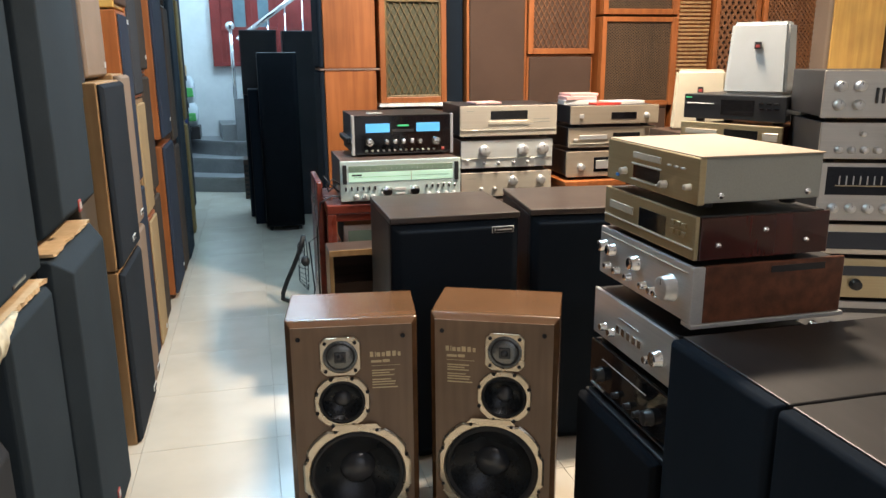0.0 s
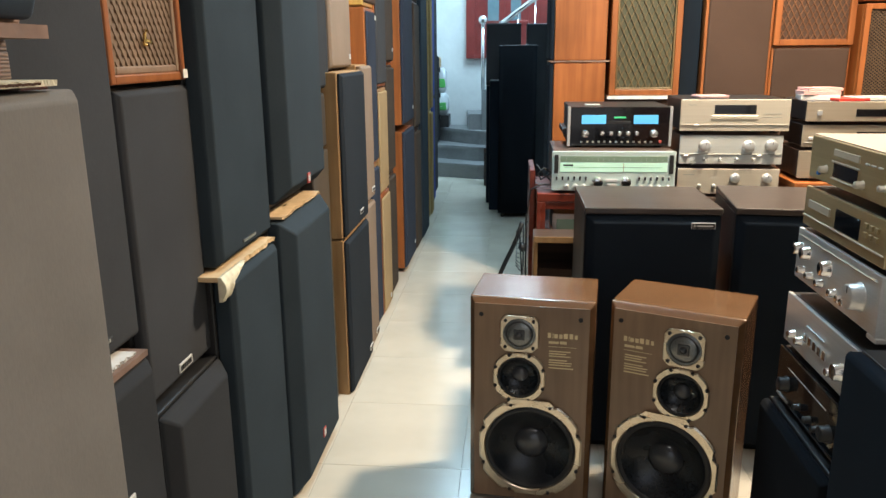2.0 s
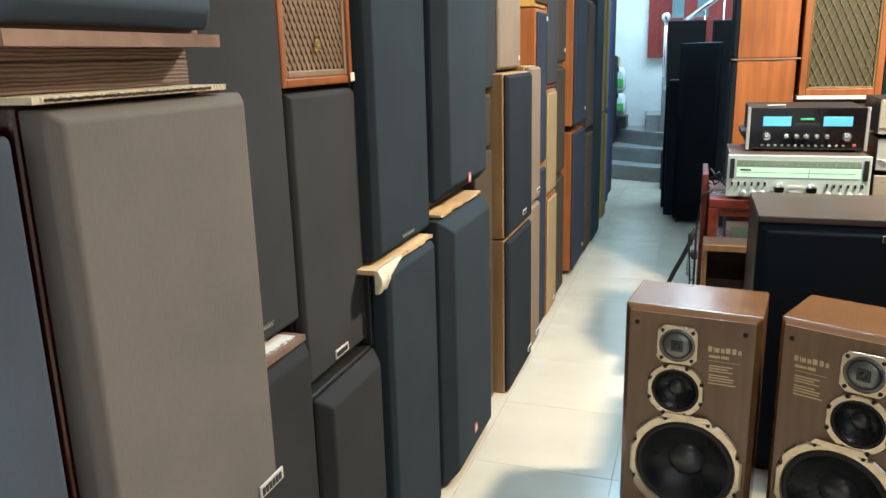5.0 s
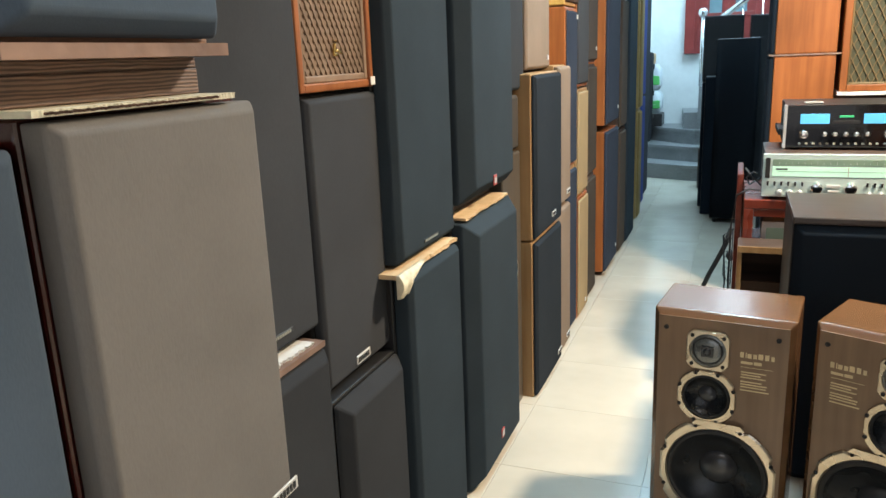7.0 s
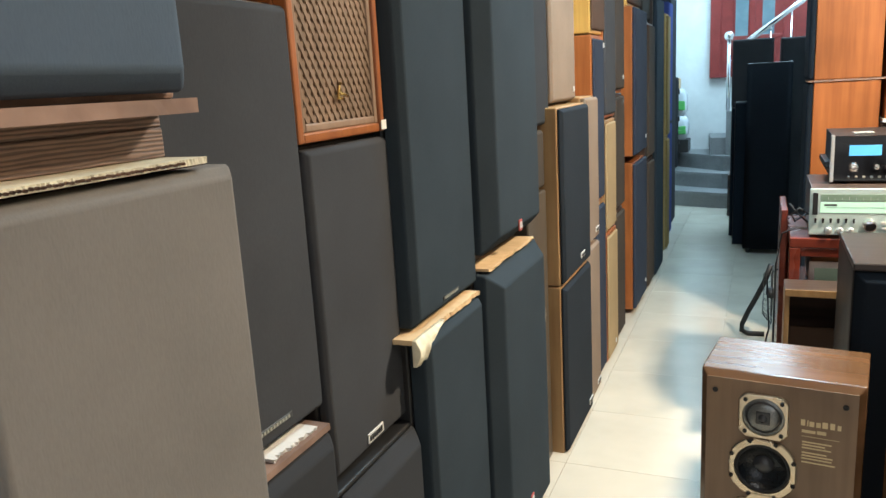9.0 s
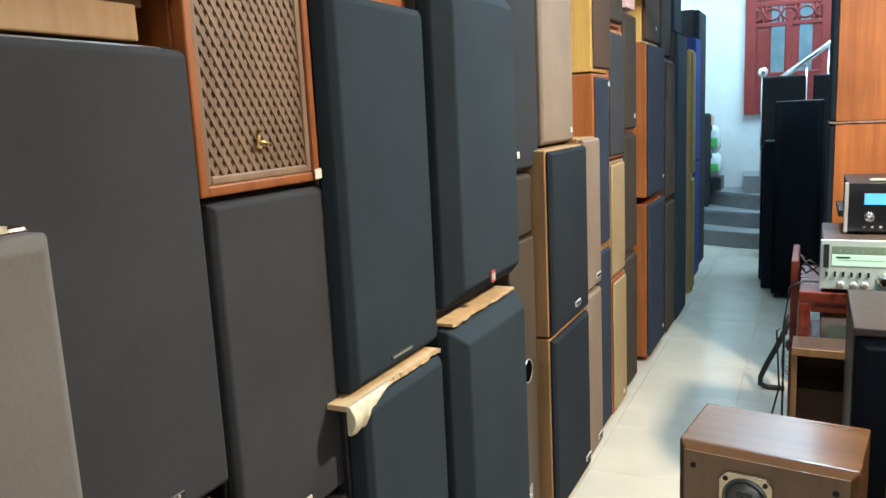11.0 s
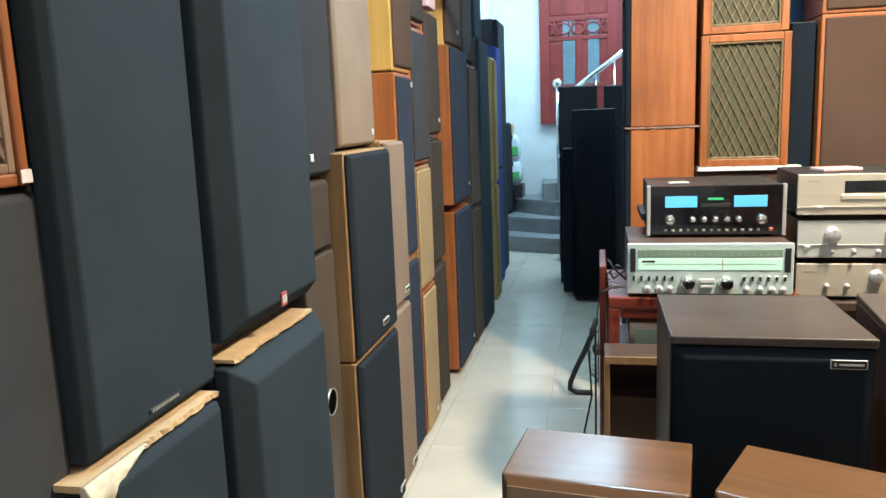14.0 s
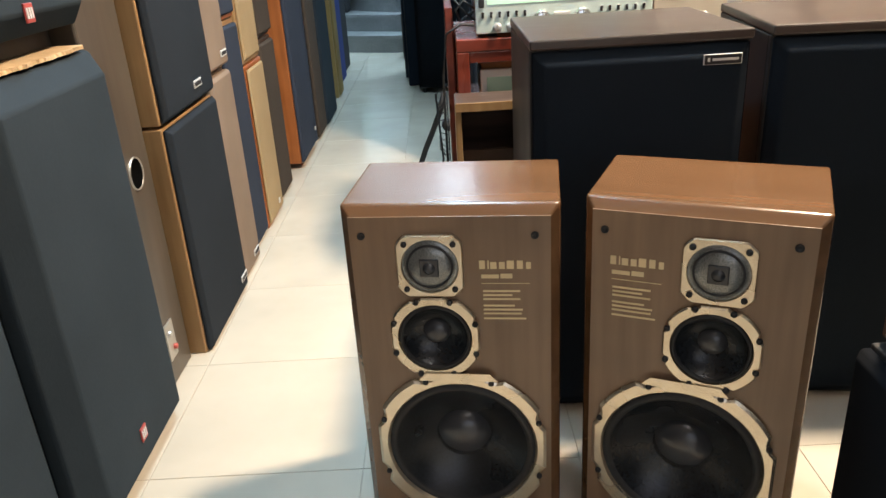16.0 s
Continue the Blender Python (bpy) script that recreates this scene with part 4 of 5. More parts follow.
def three_way(label, at, mirror):
    s = -1 if mirror else 1
    w, h, d = 0.388, 0.70, 0.275
    sp = thing("loudspeaker", label, "loudspeaker", at, "pair of walnut three-way loudspeakers")
    cab = bmesh.new()
    c = 0.022
    # cabinet with chamfered front edges all round
    back = [cab.verts.new(p) for p in ((-w / 2, d, 0), (w / 2, d, 0), (w / 2, d, h), (-w / 2, d, h))]
    mid = [cab.verts.new(p) for p in ((-w / 2, c, 0), (w / 2, c, 0), (w / 2, c, h), (-w / 2, c, h))]
    fr = [cab.verts.new(p) for p in ((-w / 2 + c * 0.8, 0.002, c * 0.8), (w / 2 - c * 0.8, 0.002, c * 0.8), (w / 2 - c * 0.8, 0.002, h - c * 0.8), (-w / 2 + c * 0.8, 0.002, h - c * 0.8))]
    for a, b in ((back, mid), (mid, fr)):
        for i in range(4):
            j = (i + 1) % 4
            cab.faces.new((a[i], a[j], b[j], b[i]))
    cab.faces.new(back[::-1])
    bmesh.ops.bevel(cab, geom=list(cab.edges), offset=0.005, segments=3, profile=0.6, affect="EDGES")
    bmesh.ops.recalc_face_normals(cab, faces=list(cab.faces))
    part("cabinet", cab, wood_walnut, sp, "walnut veneer cabinet with sloped front edges")
    # baffle with round cut-outs behind the cones
    bf = bmesh.new()
    loops = [[(-w / 2 + 0.017, 0.017), (w / 2 - 0.017, 0.017), (w / 2 - 0.017, h - 0.017), (-w / 2 + 0.017, h - 0.017)]]
    for hx, hz, hr in ((-0.034 * s, 0.447, 0.069), (0.004 * s, 0.203, 0.146)):
        loops.append([(hx + hr * math.cos(math.tau * i / 32), hz + hr * math.sin(math.tau * i / 32)) for i in range(32)])
    rim_edges = []
    for loop in loops:
        vs = [bf.verts.new((px, 0.0, pz)) for px, pz in loop]
        rim_edges += [bf.edges.new((vs[i], vs[(i + 1) % len(vs)])) for i in range(len(vs))]
    bmesh.ops.triangle_fill(bf, use_beauty=True, edges=rim_edges, normal=(0, -1, 0))
    back_edges = bmesh.ops.extrude_edge_only(bf, edges=rim_edges)["geom"]
    for v in back_edges:
        if isinstance(v, bmesh.types.BMVert):
            v.co.y = 0.004
    part("baffle", bf, baffle_brown, sp, "brown wood-grain baffle")
    driver(sp, -0.035 * s, 0.592, 0.066, 0.050, "tweeter", "tweeter")
    driver(sp, -0.034 * s, 0.447, 0.083, 0.067, "mid", "midrange")
    driver(sp, 0.004 * s, 0.203, 0.166, 0.143, "woofer", "woofer")
    br = slab(bmesh.new(), [(-0.075 + 0.004 * s, 0.358), (0.075 + 0.004 * s, 0.358), (0.06 + 0.004 * s, 0.374), (-0.06 + 0.004 * s, 0.374)], -0.0125, -0.009)
    part("bridge_plate", br, frame_metal, sp)
    for x, z in ((-0.155, 0.648), (0.15, 0.648)):
        part("grille_socket", lathe(bmesh.new(), [(0.007, -0.0005), (0.007, -0.003), (0.004, -0.003), (0.004, -0.001), (0, -0.001)], x, z, 14), rubber, sp)
    tx = 0.098 * s
    for k, (lw, bar) in enumerate(((0.010, 0), (0.0022, 0), (0.011, 1), (0.010, 1), (0.0125, 0), (0.0105, 0), (0.0085, 1))):
        # gold marks: upright strokes and bars of uneven width
        x0 = tx - 0.046 + (0, 0.0125, 0.0165, 0.0295, 0.041, 0.0560, 0.0695)[k] * 1.18
        part("brand_mark", cuboid(x0, x0 + lw, -0.0012, 0, 0.5845, 0.6005 - 0.003 * bar), gold_ink, sp)
    md = bmesh.new()
    box(md, tx - 0.043, tx - 0.012, -0.001, 0, 0.566, 0.5735)
    box(md, tx - 0.009, tx + 0.012, -0.001, 0, 0.566, 0.575)
    box(md, tx - 0.043, tx + 0.042, -0.001, 0, 0.5555, 0.5568)
    part("model_line", md, gold_ink, sp)
    for k, (ln, z) in enumerate(((0.066, 0.541), (0.052, 0.533), (0.066, 0.525), (0.056, 0.512), (0.070, 0.504), (0.068, 0.496), (0.076, 0.486))):
        part("print_line", cuboid(tx - 0.041, tx - 0.041 + ln, -0.001, 0, z - 0.0018, z + 0.0018), gold_ink, sp)
    return sp


three_way("brown walnut three-way loudspeaker with champagne driver rims on floor tiles", pose(0.294, 2.096, 0.0, 0, 0, -7.5), False)
three_way("brown walnut three-way loudspeaker turned inward beside its twin", pose(0.706, 2.022, 0.0, 0, 0, -24), True)


def big_black(label, at, w, h, d):
    sp = thing("loudspeaker", label, "loudspeaker", at, "large black floor loudspeakers")
    part("cabinet", cuboid(-w / 2, w / 2, 0.05, d, 0, h - 0.022, bevel=0.004), wood_vinyl, sp)
    part("front_rim", cuboid(-w / 2, w / 2, 0.0295, 0.0498, 0, h - 0.022, bevel=0.003), wood_black, sp)
    part("top_panel", cuboid(-w / 2 - 0.001, w / 2 + 0.001, 0.012, d, h - 0.0216, h, bevel=0.004), wood_smoked, sp, "worn dark walnut top")
    part("grille", panel(-w / 2 + 0.004, w / 2 - 0.004, 0.01, h - 0.026, 0, 0.029, 0.026, 0.003), cloth_black, sp)
    bd = part("badge", cuboid(0.125, 0.205, -0.004, 0, h - 0.068, h - 0.046, bevel=0.001, seg=1), pale_ink, sp, "silver rectangular badge")
    part("badge_field", cuboid(0.127, 0.203, -0.0046, -0.004, h - 0.0665, h - 0.0475), black_metal, bd)
    lb = bmesh.new()
    box(lb, 0.133, 0.138, -0.0052, -0.0046, h - 0.061, h - 0.053)
    box(lb, 0.143, 0.197, -0.0052, -0.0046, h - 0.0595, h - 0.0545)
    part("lettering", lb, pale_ink, bd)
    return sp


big_black("large black loudspeaker with dark walnut top and silver badge", pose(0.717, 2.472, 0, 0, 0, 0), 0.465, 0.913, 0.46)
big_black("large black loudspeaker with dark walnut top beside its twin", pose(1.228, 2.467, 0, 0, 0, -6), 0.465, 0.913, 0.48)


def east(y0, y1, z0, xf):
    return pose(xf, (y0 + y1) / 2, z0, 0, 0, -90)


for lab, y0, y1 in (("big black loudspeaker with scuffed dark wooden top", 1.057, 1.405), ("big black loudspeaker, scuffed top, by the shop front", 0.63, 1.05)):
    sp = thing("loudspeaker", lab, "loudspeaker", east(y0, y1, 0, 0.909), "large black floor loudspeakers")
    w = y1 - y0
    part("cabinet", cuboid(-w / 2, w / 2, 0.04, 0.72, 0, 0.818, bevel=0.004), wood_black, sp)
    part("top_panel", cuboid(-w / 2, w / 2, 0.036, 0.722, 0.8185, 0.84, bevel=0.003), wood_top_black, sp, "scuffed dark wooden top")
    part("grille", panel(-w / 2 + 0.004, w / 2 - 0.004, 0.02, 0.838, 0, 0.0355, 0.008, 0.004), cloth_black, sp)

# ---- hi-fi components ----


def component(name, label, cat, at, w, h, d, face, body, bits=(), group="", feet=True, lip=0.0, face_t=0.012):
    """A hi-fi unit: body, front plate, feet, and what sits on the front.
    bits: ("knob", x, z, r) ("display", x0, x1, z0, z1, mat) ("button", x, z, w, h) ("bar", x0, x1, z0, z1, mat) ("screw", x, z); x from the middle, z from the unit's bottom."""
    u = thing(name, label, cat, at, group)
    f0 = 0.012 if feet else 0.0
    part("body", cuboid(-w / 2 + 0.006, w / 2 - 0.006, face_t, d, f0 + 0.003, h, bevel=0.003), body, u)
    part("front_plate", cuboid(-w / 2, w / 2, 0, face_t - 0.0002, f0, h - lip, bevel=0.003), face, u)
    if feet:
        for x in (-w / 2 + 0.05, w / 2 - 0.05):
            for y in (0.05, d - 0.05):
                ft = lathe(bmesh.new(), [(0, 0), (0.018, 0), (0.02, 0.0148), (0, 0.0148)], n=16)
                ft.transform(Matrix.Translation((x, y, 0)) @ Matrix.Rotation(radians(90), 4, "X"))
                part("foot", ft, rubber, u)
    for b in bits:
        if b[0] == "knob":
            _, x, z, r, *m = b
            dp = 0.012 + r * 0.5
            kb = part("knob", lathe(bmesh.new(), [(r * 1.12, -0.0002), (r * 1.12, -0.003), (r, -0.004), (r * 0.96, -dp), (r * 0.82, -dp - 0.002), (0, -dp - 0.001)], x, z, 24), m[0] if m else silver, u)
            if r > 0.011:
                part("pointer", cuboid(x - 0.001, x + 0.001, -dp - 0.0028, -dp - 0.001, z + r * 0.3, z + r * 0.8), dark_ink, kb)
        elif b[0] == "display":
            _, x0, x1, z0, z1, m = b
            part("display", cuboid(x0, x1, -0.0015, 0, z0, z1, bevel=0.0006, seg=1), m, u)
        elif b[0] == "bar":
            _, x0, x1, z0, z1, m = b
            part("trim_bar", cuboid(x0, x1, -0.004, 0, z0, z1, bevel=0.001, seg=1), m, u)
        elif b[0] == "button":
            _, x, z, bw, bh, *m = b
            part("button", cuboid(x - bw / 2, x + bw / 2, -0.006, 0, z - bh / 2, z + bh / 2, bevel=0.001, seg=1), m[0] if m else silver, u)
        elif b[0] == "print":
            _, x0, x1, z, m = b
            part("print_line", cuboid(x0, x1, -0.0008, 0, z - 0.0012, z + 0.0012), m, u)
    return u


def knobs(xs, z, r, m=None):
    return [("knob", x, z, r) + ((m,) if m else ()) for x in xs]


def buttons(xs, z, w, h, m=None):
    return [("button", x, z, w, h) + ((m,) if m else ()) for x in xs]


# tube-style amplifier with blue meters, on the silver receiver
mc = component("amplifier", "black glass amplifier with two glowing blue meters", "amplifier", pose(0.718, 3.43, 1.002), 0.465, 0.188, 0.40, black_gloss, black_metal,
               [("display", -0.172, -0.062, 0.112, 0.152, meter_blue), ("display", 0.062, 0.172, 0.112, 0.152, meter_blue), ("bar", -0.026, 0.026, 0.137, 0.145, logo_green),
                ("display", -0.05, 0.05, 0.112, 0.124, black_metal)]
               + knobs((-0.155, 0.155), 0.068, 0.017, chrome) + knobs((-0.078, -0.039, 0.0, 0.039, 0.078), 0.070, 0.0105, chrome)
               + buttons([-0.17 + 0.0262 * k for k in range(13)], 0.030, 0.010, 0.008, grey_paint) + [("button", 0.185, 0.032, 0.012, 0.012, red_ink)])
for x in (-0.229, 0.229):
    part("end_trim", cuboid(x - 0.0065, x + 0.0065, -0.004, 0.03, 0.010, 0.190, bevel=0.002), silver, mc, "silver end trim")
part("side_handle", cuboid(-0.252, -0.228, 0.05, 0.35, 0.06, 0.085, bevel=0.004), black_metal, mc)
rc = component("receiver", "silver stereo receiver with a green lit tuning dial", "receiver", pose(0.682, 3.30, 0.815), 0.545, 0.19, 0.42, dial_tinted_silver, wood_dark,
               [("display", -0.235, 0.235, 0.142, 0.168, dial_dim), ("display", -0.235, 0.235, 0.098, 0.138, dial_green), ("bar", -0.262, -0.244, 0.09, 0.174, black_metal), ("bar", 0.244, 0.262, 0.09, 0.174, black_metal)]
               + knobs((-0.068, 0.056), 0.052, 0.023, chrome) + knobs((-0.205, -0.165, -0.13), 0.030, 0.012) + knobs((0.125, 0.165, 0.205, 0.24), 0.030, 0.010)
               + buttons([-0.25 + 0.026 * k for k in range(6)], 0.068, 0.007, 0.018, black_metal) + buttons([0.115 + 0.026 * k for k in range(6)], 0.068, 0.007, 0.016, black_metal)
               + buttons([-0.25 + 0.026 * k for k in range(6)], 0.074, 0.009, 0.006, chrome) + buttons([0.115 + 0.026 * k for k in range(6)], 0.074, 0.009, 0.006, chrome)
               + [("button", -0.006, 0.06, 0.05, 0.012, pale_ink), ("button", -0.006, 0.04, 0.04, 0.008, pale_ink)])
for k in range(19):
    part("dial_mark", cuboid(-0.21 + 0.0235 * k, -0.209 + 0.0235 * k, -0.0022, -0.0015, 0.148, 0.154 + 0.004 * (k % 3 == 0)), pale_ink, rc)
part("dial_scale", cuboid(-0.215, 0.215, -0.0022, -0.0015, 0.1175, 0.1187), dark_ink, rc)
part("dial_pointer", cuboid(0.043, 0.0448, -0.003, -0.0015, 0.099, 0.137), red_ink, rc)
part("model_print", cuboid(-0.222, -0.178, -0.0022, -0.0015, 0.124, 0.131), dark_ink, rc)
ph = thing("phone_stand", "small white tray on a black amplifier", "tray", pose(0.60, 3.52, 1.192, 0, 0, 4))
part("rim", cuboid(-0.035, 0.035, -0.02, 0.02, 0, 0.006, bevel=0.002), white_plastic, ph)
part("inlay", cuboid(-0.028, 0.028, -0.014, 0.014, 0.006, 0.0068), grey_paint, ph)

# middle stack: champagne units
component("amplifier", "champagne av amplifier with a dark display window", "amplifier", pose(1.218, 3.40, 1.072, 0, 0, -1), 0.474, 0.152, 0.38, champagne, black_metal,
          [("display", -0.09, 0.09, 0.088, 0.128, black_gloss), ("bar", -0.10, 0.10, 0.066, 0.082, champagne), ("button", -0.165, 0.04, 0.022, 0.006, silver), ("print", -0.205, -0.17, 0.128, grey_paint), ("print", 0.12, 0.2, 0.088, grey_paint), ("print", 0.12, 0.2, 0.074, grey_paint), ("bar", -0.237, 0.237, 0.040, 0.0415, grey_paint)], "stacked hi-fi units")
component("amplifier", "silver-champagne amplifier with round knobs", "amplifier", pose(1.215, 3.41, 0.922, 0, 0, -1), 0.452, 0.142, 0.38, bright_silver, wood_dark,
          knobs((-0.115, 0.075), 0.094, 0.024) + knobs((0.175,), 0.098, 0.024) + [("bar", -0.226, 0.226, 0.056, 0.059, grey_paint)] + knobs((-0.115, -0.045, 0.03, 0.10), 0.035, 0.0068)
          + buttons((-0.195, 0.125, 0.185), 0.05, 0.018, 0.010), "stacked hi-fi units")
component("amplifier", "champagne amplifier half hidden behind a loudspeaker", "amplifier", pose(1.213, 3.41, 0.785, 0, 0, -1), 0.45, 0.128, 0.38, champagne, black_metal,
          knobs((0.03, 0.17), 0.086, 0.020) + knobs((-0.125, -0.06), 0.05, 0.008) + [("print", -0.2, -0.15, 0.10, grey_paint)], "stacked hi-fi units")
# second champagne stack
component("tuner", "slim dull champagne tuner with dark display", "tuner", pose(1.733, 3.35, 1.118, 0, 0, -2), 0.45, 0.098, 0.34, champagne_dull, black_metal,
          [("display", -0.02, 0.11, 0.034, 0.066, black_gloss), ("button", -0.17, 0.05, 0.02, 0.02, silver), ("knob", 0.16, 0.05, 0.012)], "stacked hi-fi units")
component("cd_player", "slim dull champagne compact disc player", "cd player", pose(1.730, 3.36, 1.006, 0, 0, -2), 0.45, 0.108, 0.34, champagne_dull, black_metal,
          [("display", 0.0, 0.14, 0.048, 0.08, black_gloss), ("bar", -0.17, -0.03, 0.052, 0.072, silver), ("button", -0.19, 0.05, 0.02, 0.012, silver), ("bar", -0.22, 0.22, 0.03, 0.033, grey_paint)], "stacked hi-fi units")
component("cassette_deck", "champagne cassette deck with a dark window", "cassette deck", pose(1.728, 3.36, 0.866, 0, 0, -2), 0.46, 0.135, 0.34, champagne_dull, wood_dark,
          [("display", -0.09, 0.0, 0.035, 0.105, black_gloss), ("bar", -0.08, -0.01, 0.05, 0.09, silver), ("knob", -0.155, 0.06, 0.016)], "stacked hi-fi units")
for k, (x, y, w, d, h, m) in enumerate(((1.60, 3.50, 0.16, 0.13, 0.022, clear_case), (1.60, 3.50, 0.155, 0.128, 0.018, pink_plastic), (1.61, 3.505, 0.15, 0.126, 0.014, pink_plastic), (1.70, 3.43, 0.14, 0.12, 0.012, red_plastic), (1.82, 3.47, 0.19, 0.13, 0.016, clear_case))):
    z = 1.2165 + (0, 0.0222, 0.0404, 0, 0)[k]
    c = thing("disc_case", ("clear plastic case on a tuner", "stack of pale pink disc cases", "pale pink disc case", "small red plastic case on a tuner", "clear plastic tray of small parts")[k], "disc case", pose(x, y, z, 0, 0, 6 * k - 9))
    part("case", cuboid(-w / 2, w / 2, -d / 2, d / 2, 0, h, bevel=0.002), m, c)
dz = thing("paper_pad", "pinkish paper pad on a champagne amplifier", "paper pad", pose(1.14, 3.55, 1.2245, 0, 0, 12))
part("pad", cuboid(-0.07, 0.07, -0.05, 0.05, 0, 0.012, bevel=0.003), pink_plastic, dz)

# mahogany rack under the receiver, and the low open cabinet before it
rk = thing("rack", "red mahogany hi-fi rack with open shelves", "rack", pose(0, 0, 0))
part("top_shelf", cuboid(0.345, 0.99, 3.29, 3.80, 0.775, 0.8145, bevel=0.004), wood_red, rk)
part("shelf", cuboid(0.385, 0.95, 3.30, 3.78, 0.560, 0.585, bevel=0.003), wood_red, rk)
part("shelf", cuboid(0.385, 0.95, 3.30, 3.78, 0.12, 0.145, bevel=0.003), wood_red, rk)
for x in (0.345, 0.95):
    for y in (3.29, 3.76):
        part("post", cuboid(x, x + 0.04, y, y + 0.04, 0, 0.7745, bevel=0.003), wood_red, rk)
part("apron", cuboid(0.386, 0.949, 3.295, 3.315, 0.74, 0.7745, bevel=0.003), wood_red, rk)
part("side_rail", cuboid(0.315, 0.34, 3.42, 3.80, 0.0, 0.90, bevel=0.004), wood_red, rk, "tall mahogany side panel")
component("tuner", "grey tuner with green dial on a rack shelf", "tuner", pose(0.63, 3.34, 0.586), 0.42, 0.125, 0.34, silver, black_metal,
          [("display", -0.19, 0.10, 0.045, 0.10, dial_dim), ("knob", 0.16, 0.07, 0.018)])
lc = thing("side_cabinet", "small dark wooden open cabinet with pale edges", "cabinet", pose(0.33, 3.12, 0))
part("top", cuboid(0, 0.40, 0.0, 0.16, 0.630, 0.652, bevel=0.003), wood_dark, lc)
part("edge_band", cuboid(0, 0.40, -0.006, -0.0002, 0.628, 0.654, bevel=0.001), wood_tan, lc, "pale worn edge")
part("side", cuboid(0, 0.018, 0.0, 0.16, 0, 0.6295, bevel=0.002), wood_tan, lc)
part("side", cuboid(0.382, 0.40, 0.0, 0.16, 0, 0.6295, bevel=0.002), wood_tan, lc)
part("back", cuboid(0.0185, 0.3815, 0.145, 0.158, 0, 0.6295), wood_dark, lc)
part("shelf", cuboid(0.0185, 0.3815, 0.004, 0.144, 0.28, 0.297, bevel=0.002), wood_dark, lc)
part("front_panel", cuboid(0.0185, 0.3815, 0.03, 0.042, 0.297, 0.50), cloth_choc, lc)

# wooden benches that carry the stacks
def bench(label, x0, x1, y0, y1, h, mat):
    t = thing("bench", label, "bench", pose(0, 0, 0))
    part("top", cuboid(x0, x1, y0, y1, h - 0.03, h, bevel=0.004), mat, t)
    for x in (x0, x1 - 0.04):
        part("side", cuboid(x, x + 0.04, y0, y1, 0, h - 0.0302, bevel=0.003), mat, t)
    part("back_panel", cuboid(x0 + 0.0402, x1 - 0.0402, y1 - 0.02, y1 - 0.002, 0, h - 0.0302), mat, t)


bench("dark wooden bench under champagne amplifiers", 1.0, 1.47, 3.38, 3.82, 0.783, wood_dark)
bench("orange wooden bench under slim champagne units", 1.48, 2.0, 3.33, 3.80, 0.864, wood_orange)

tg = thing("price_tag", "small white paper tag on a loudspeaker corner", "tag", west(1.605, 1.627, 1.380, -0.5265))
part("paper", cuboid(-0.011, 0.011, -0.0025, -0.001, 0.004, 0.024), foam_white, tg)
for k, pts in enumerate((((0.41, 3.34, 0.90), (0.375, 3.30, 0.93), (0.350, 3.33, 0.90), (0.365, 3.40, 0.86), (0.41, 3.46, 0.88)),
                         ((0.41, 3.38, 0.86), (0.37, 3.36, 0.90), (0.345, 3.40, 0.93), (0.36, 3.48, 0.905)),
                         ((0.31, 3.40, 0.66), (0.27, 3.44, 0.62), (0.285, 3.42, 0.40), (0.24, 3.40, 0.18), (0.285, 3.38, 0.006), (0.30, 3.28, 0.006)))):
    wr = thing("signal_cable", "black signal cable looped beside the receiver", "cable", pose(0, 0, 0))
    part("wire", tube(bmesh.new(), pts, 0.0035), rubber, wr)

# ---- east stack, facing the aisle ----
g1 = component("cd_player", "gold disc player with grey-green enamel casing", "cd player", east(1.467, 1.912, 1.106, 0.995), 0.445, 0.118, 0.32, goldface, grey_paint,
               [("display", -0.075, 0.055, 0.034, 0.066, black_gloss), ("bar", -0.082, 0.062, 0.028, 0.032, champagne), ("bar", -0.082, 0.062, 0.068, 0.072, champagne), ("bar", -0.075, 0.06, 0.084, 0.100, champagne),
                ("knob", -0.115, 0.045, 0.009, champagne), ("knob", 0.085, 0.040, 0.009, champagne), ("knob", 0.19, 0.05, 0.007, champagne)] + buttons((0.10, 0.13, 0.16), 0.088, 0.014, 0.004, pale_ink) + buttons((-0.155,), 0.03, 0.014, 0.008, banner_blue), "stacked hi-fi units", True, 0, 0.018)
part("lid", cuboid(-0.222, 0.222, 0.004, 0.322, 0.1182, 0.1212, bevel=0.001), peach_paint, g1, "champagne enamel lid")
for y in (0.06, 0.285):
    part("side_screw", lathe(bmesh.new(), [(0, -0.005), (0.007, -0.005), (0.008, 0)], 0, 0, 12), chrome, g1).matrix_local = pose(0.2165, y, 0.032, 0, 0, 90)
g2 = component("cd_player", "gold disc player with dark rosewood side panels", "cd player", east(1.467, 1.917, 0.980, 0.995), 0.45, 0.113, 0.34, goldface, black_metal,
               [("display", -0.03, 0.10, 0.042, 0.090, black_gloss), ("bar", -0.19, -0.06, 0.062, 0.082, champagne), ("bar", -0.22, 0.22, 0.036, 0.040, champagne)] + buttons((0.135, 0.16, 0.185), 0.065, 0.016, 0.012, goldface) + buttons((0.135, 0.16, 0.185), 0.085, 0.016, 0.012, goldface), "stacked hi-fi units")
part("side_panel", cuboid(0.2195, 0.226, 0.014, 0.35, 0.012, 0.110, bevel=0.002), wood_gloss, g2, "glossy rosewood side panel")
part("side_panel", cuboid(-0.226, -0.2195, 0.014, 0.35, 0.012, 0.110, bevel=0.002), wood_gloss, g2, "glossy rosewood side panel")
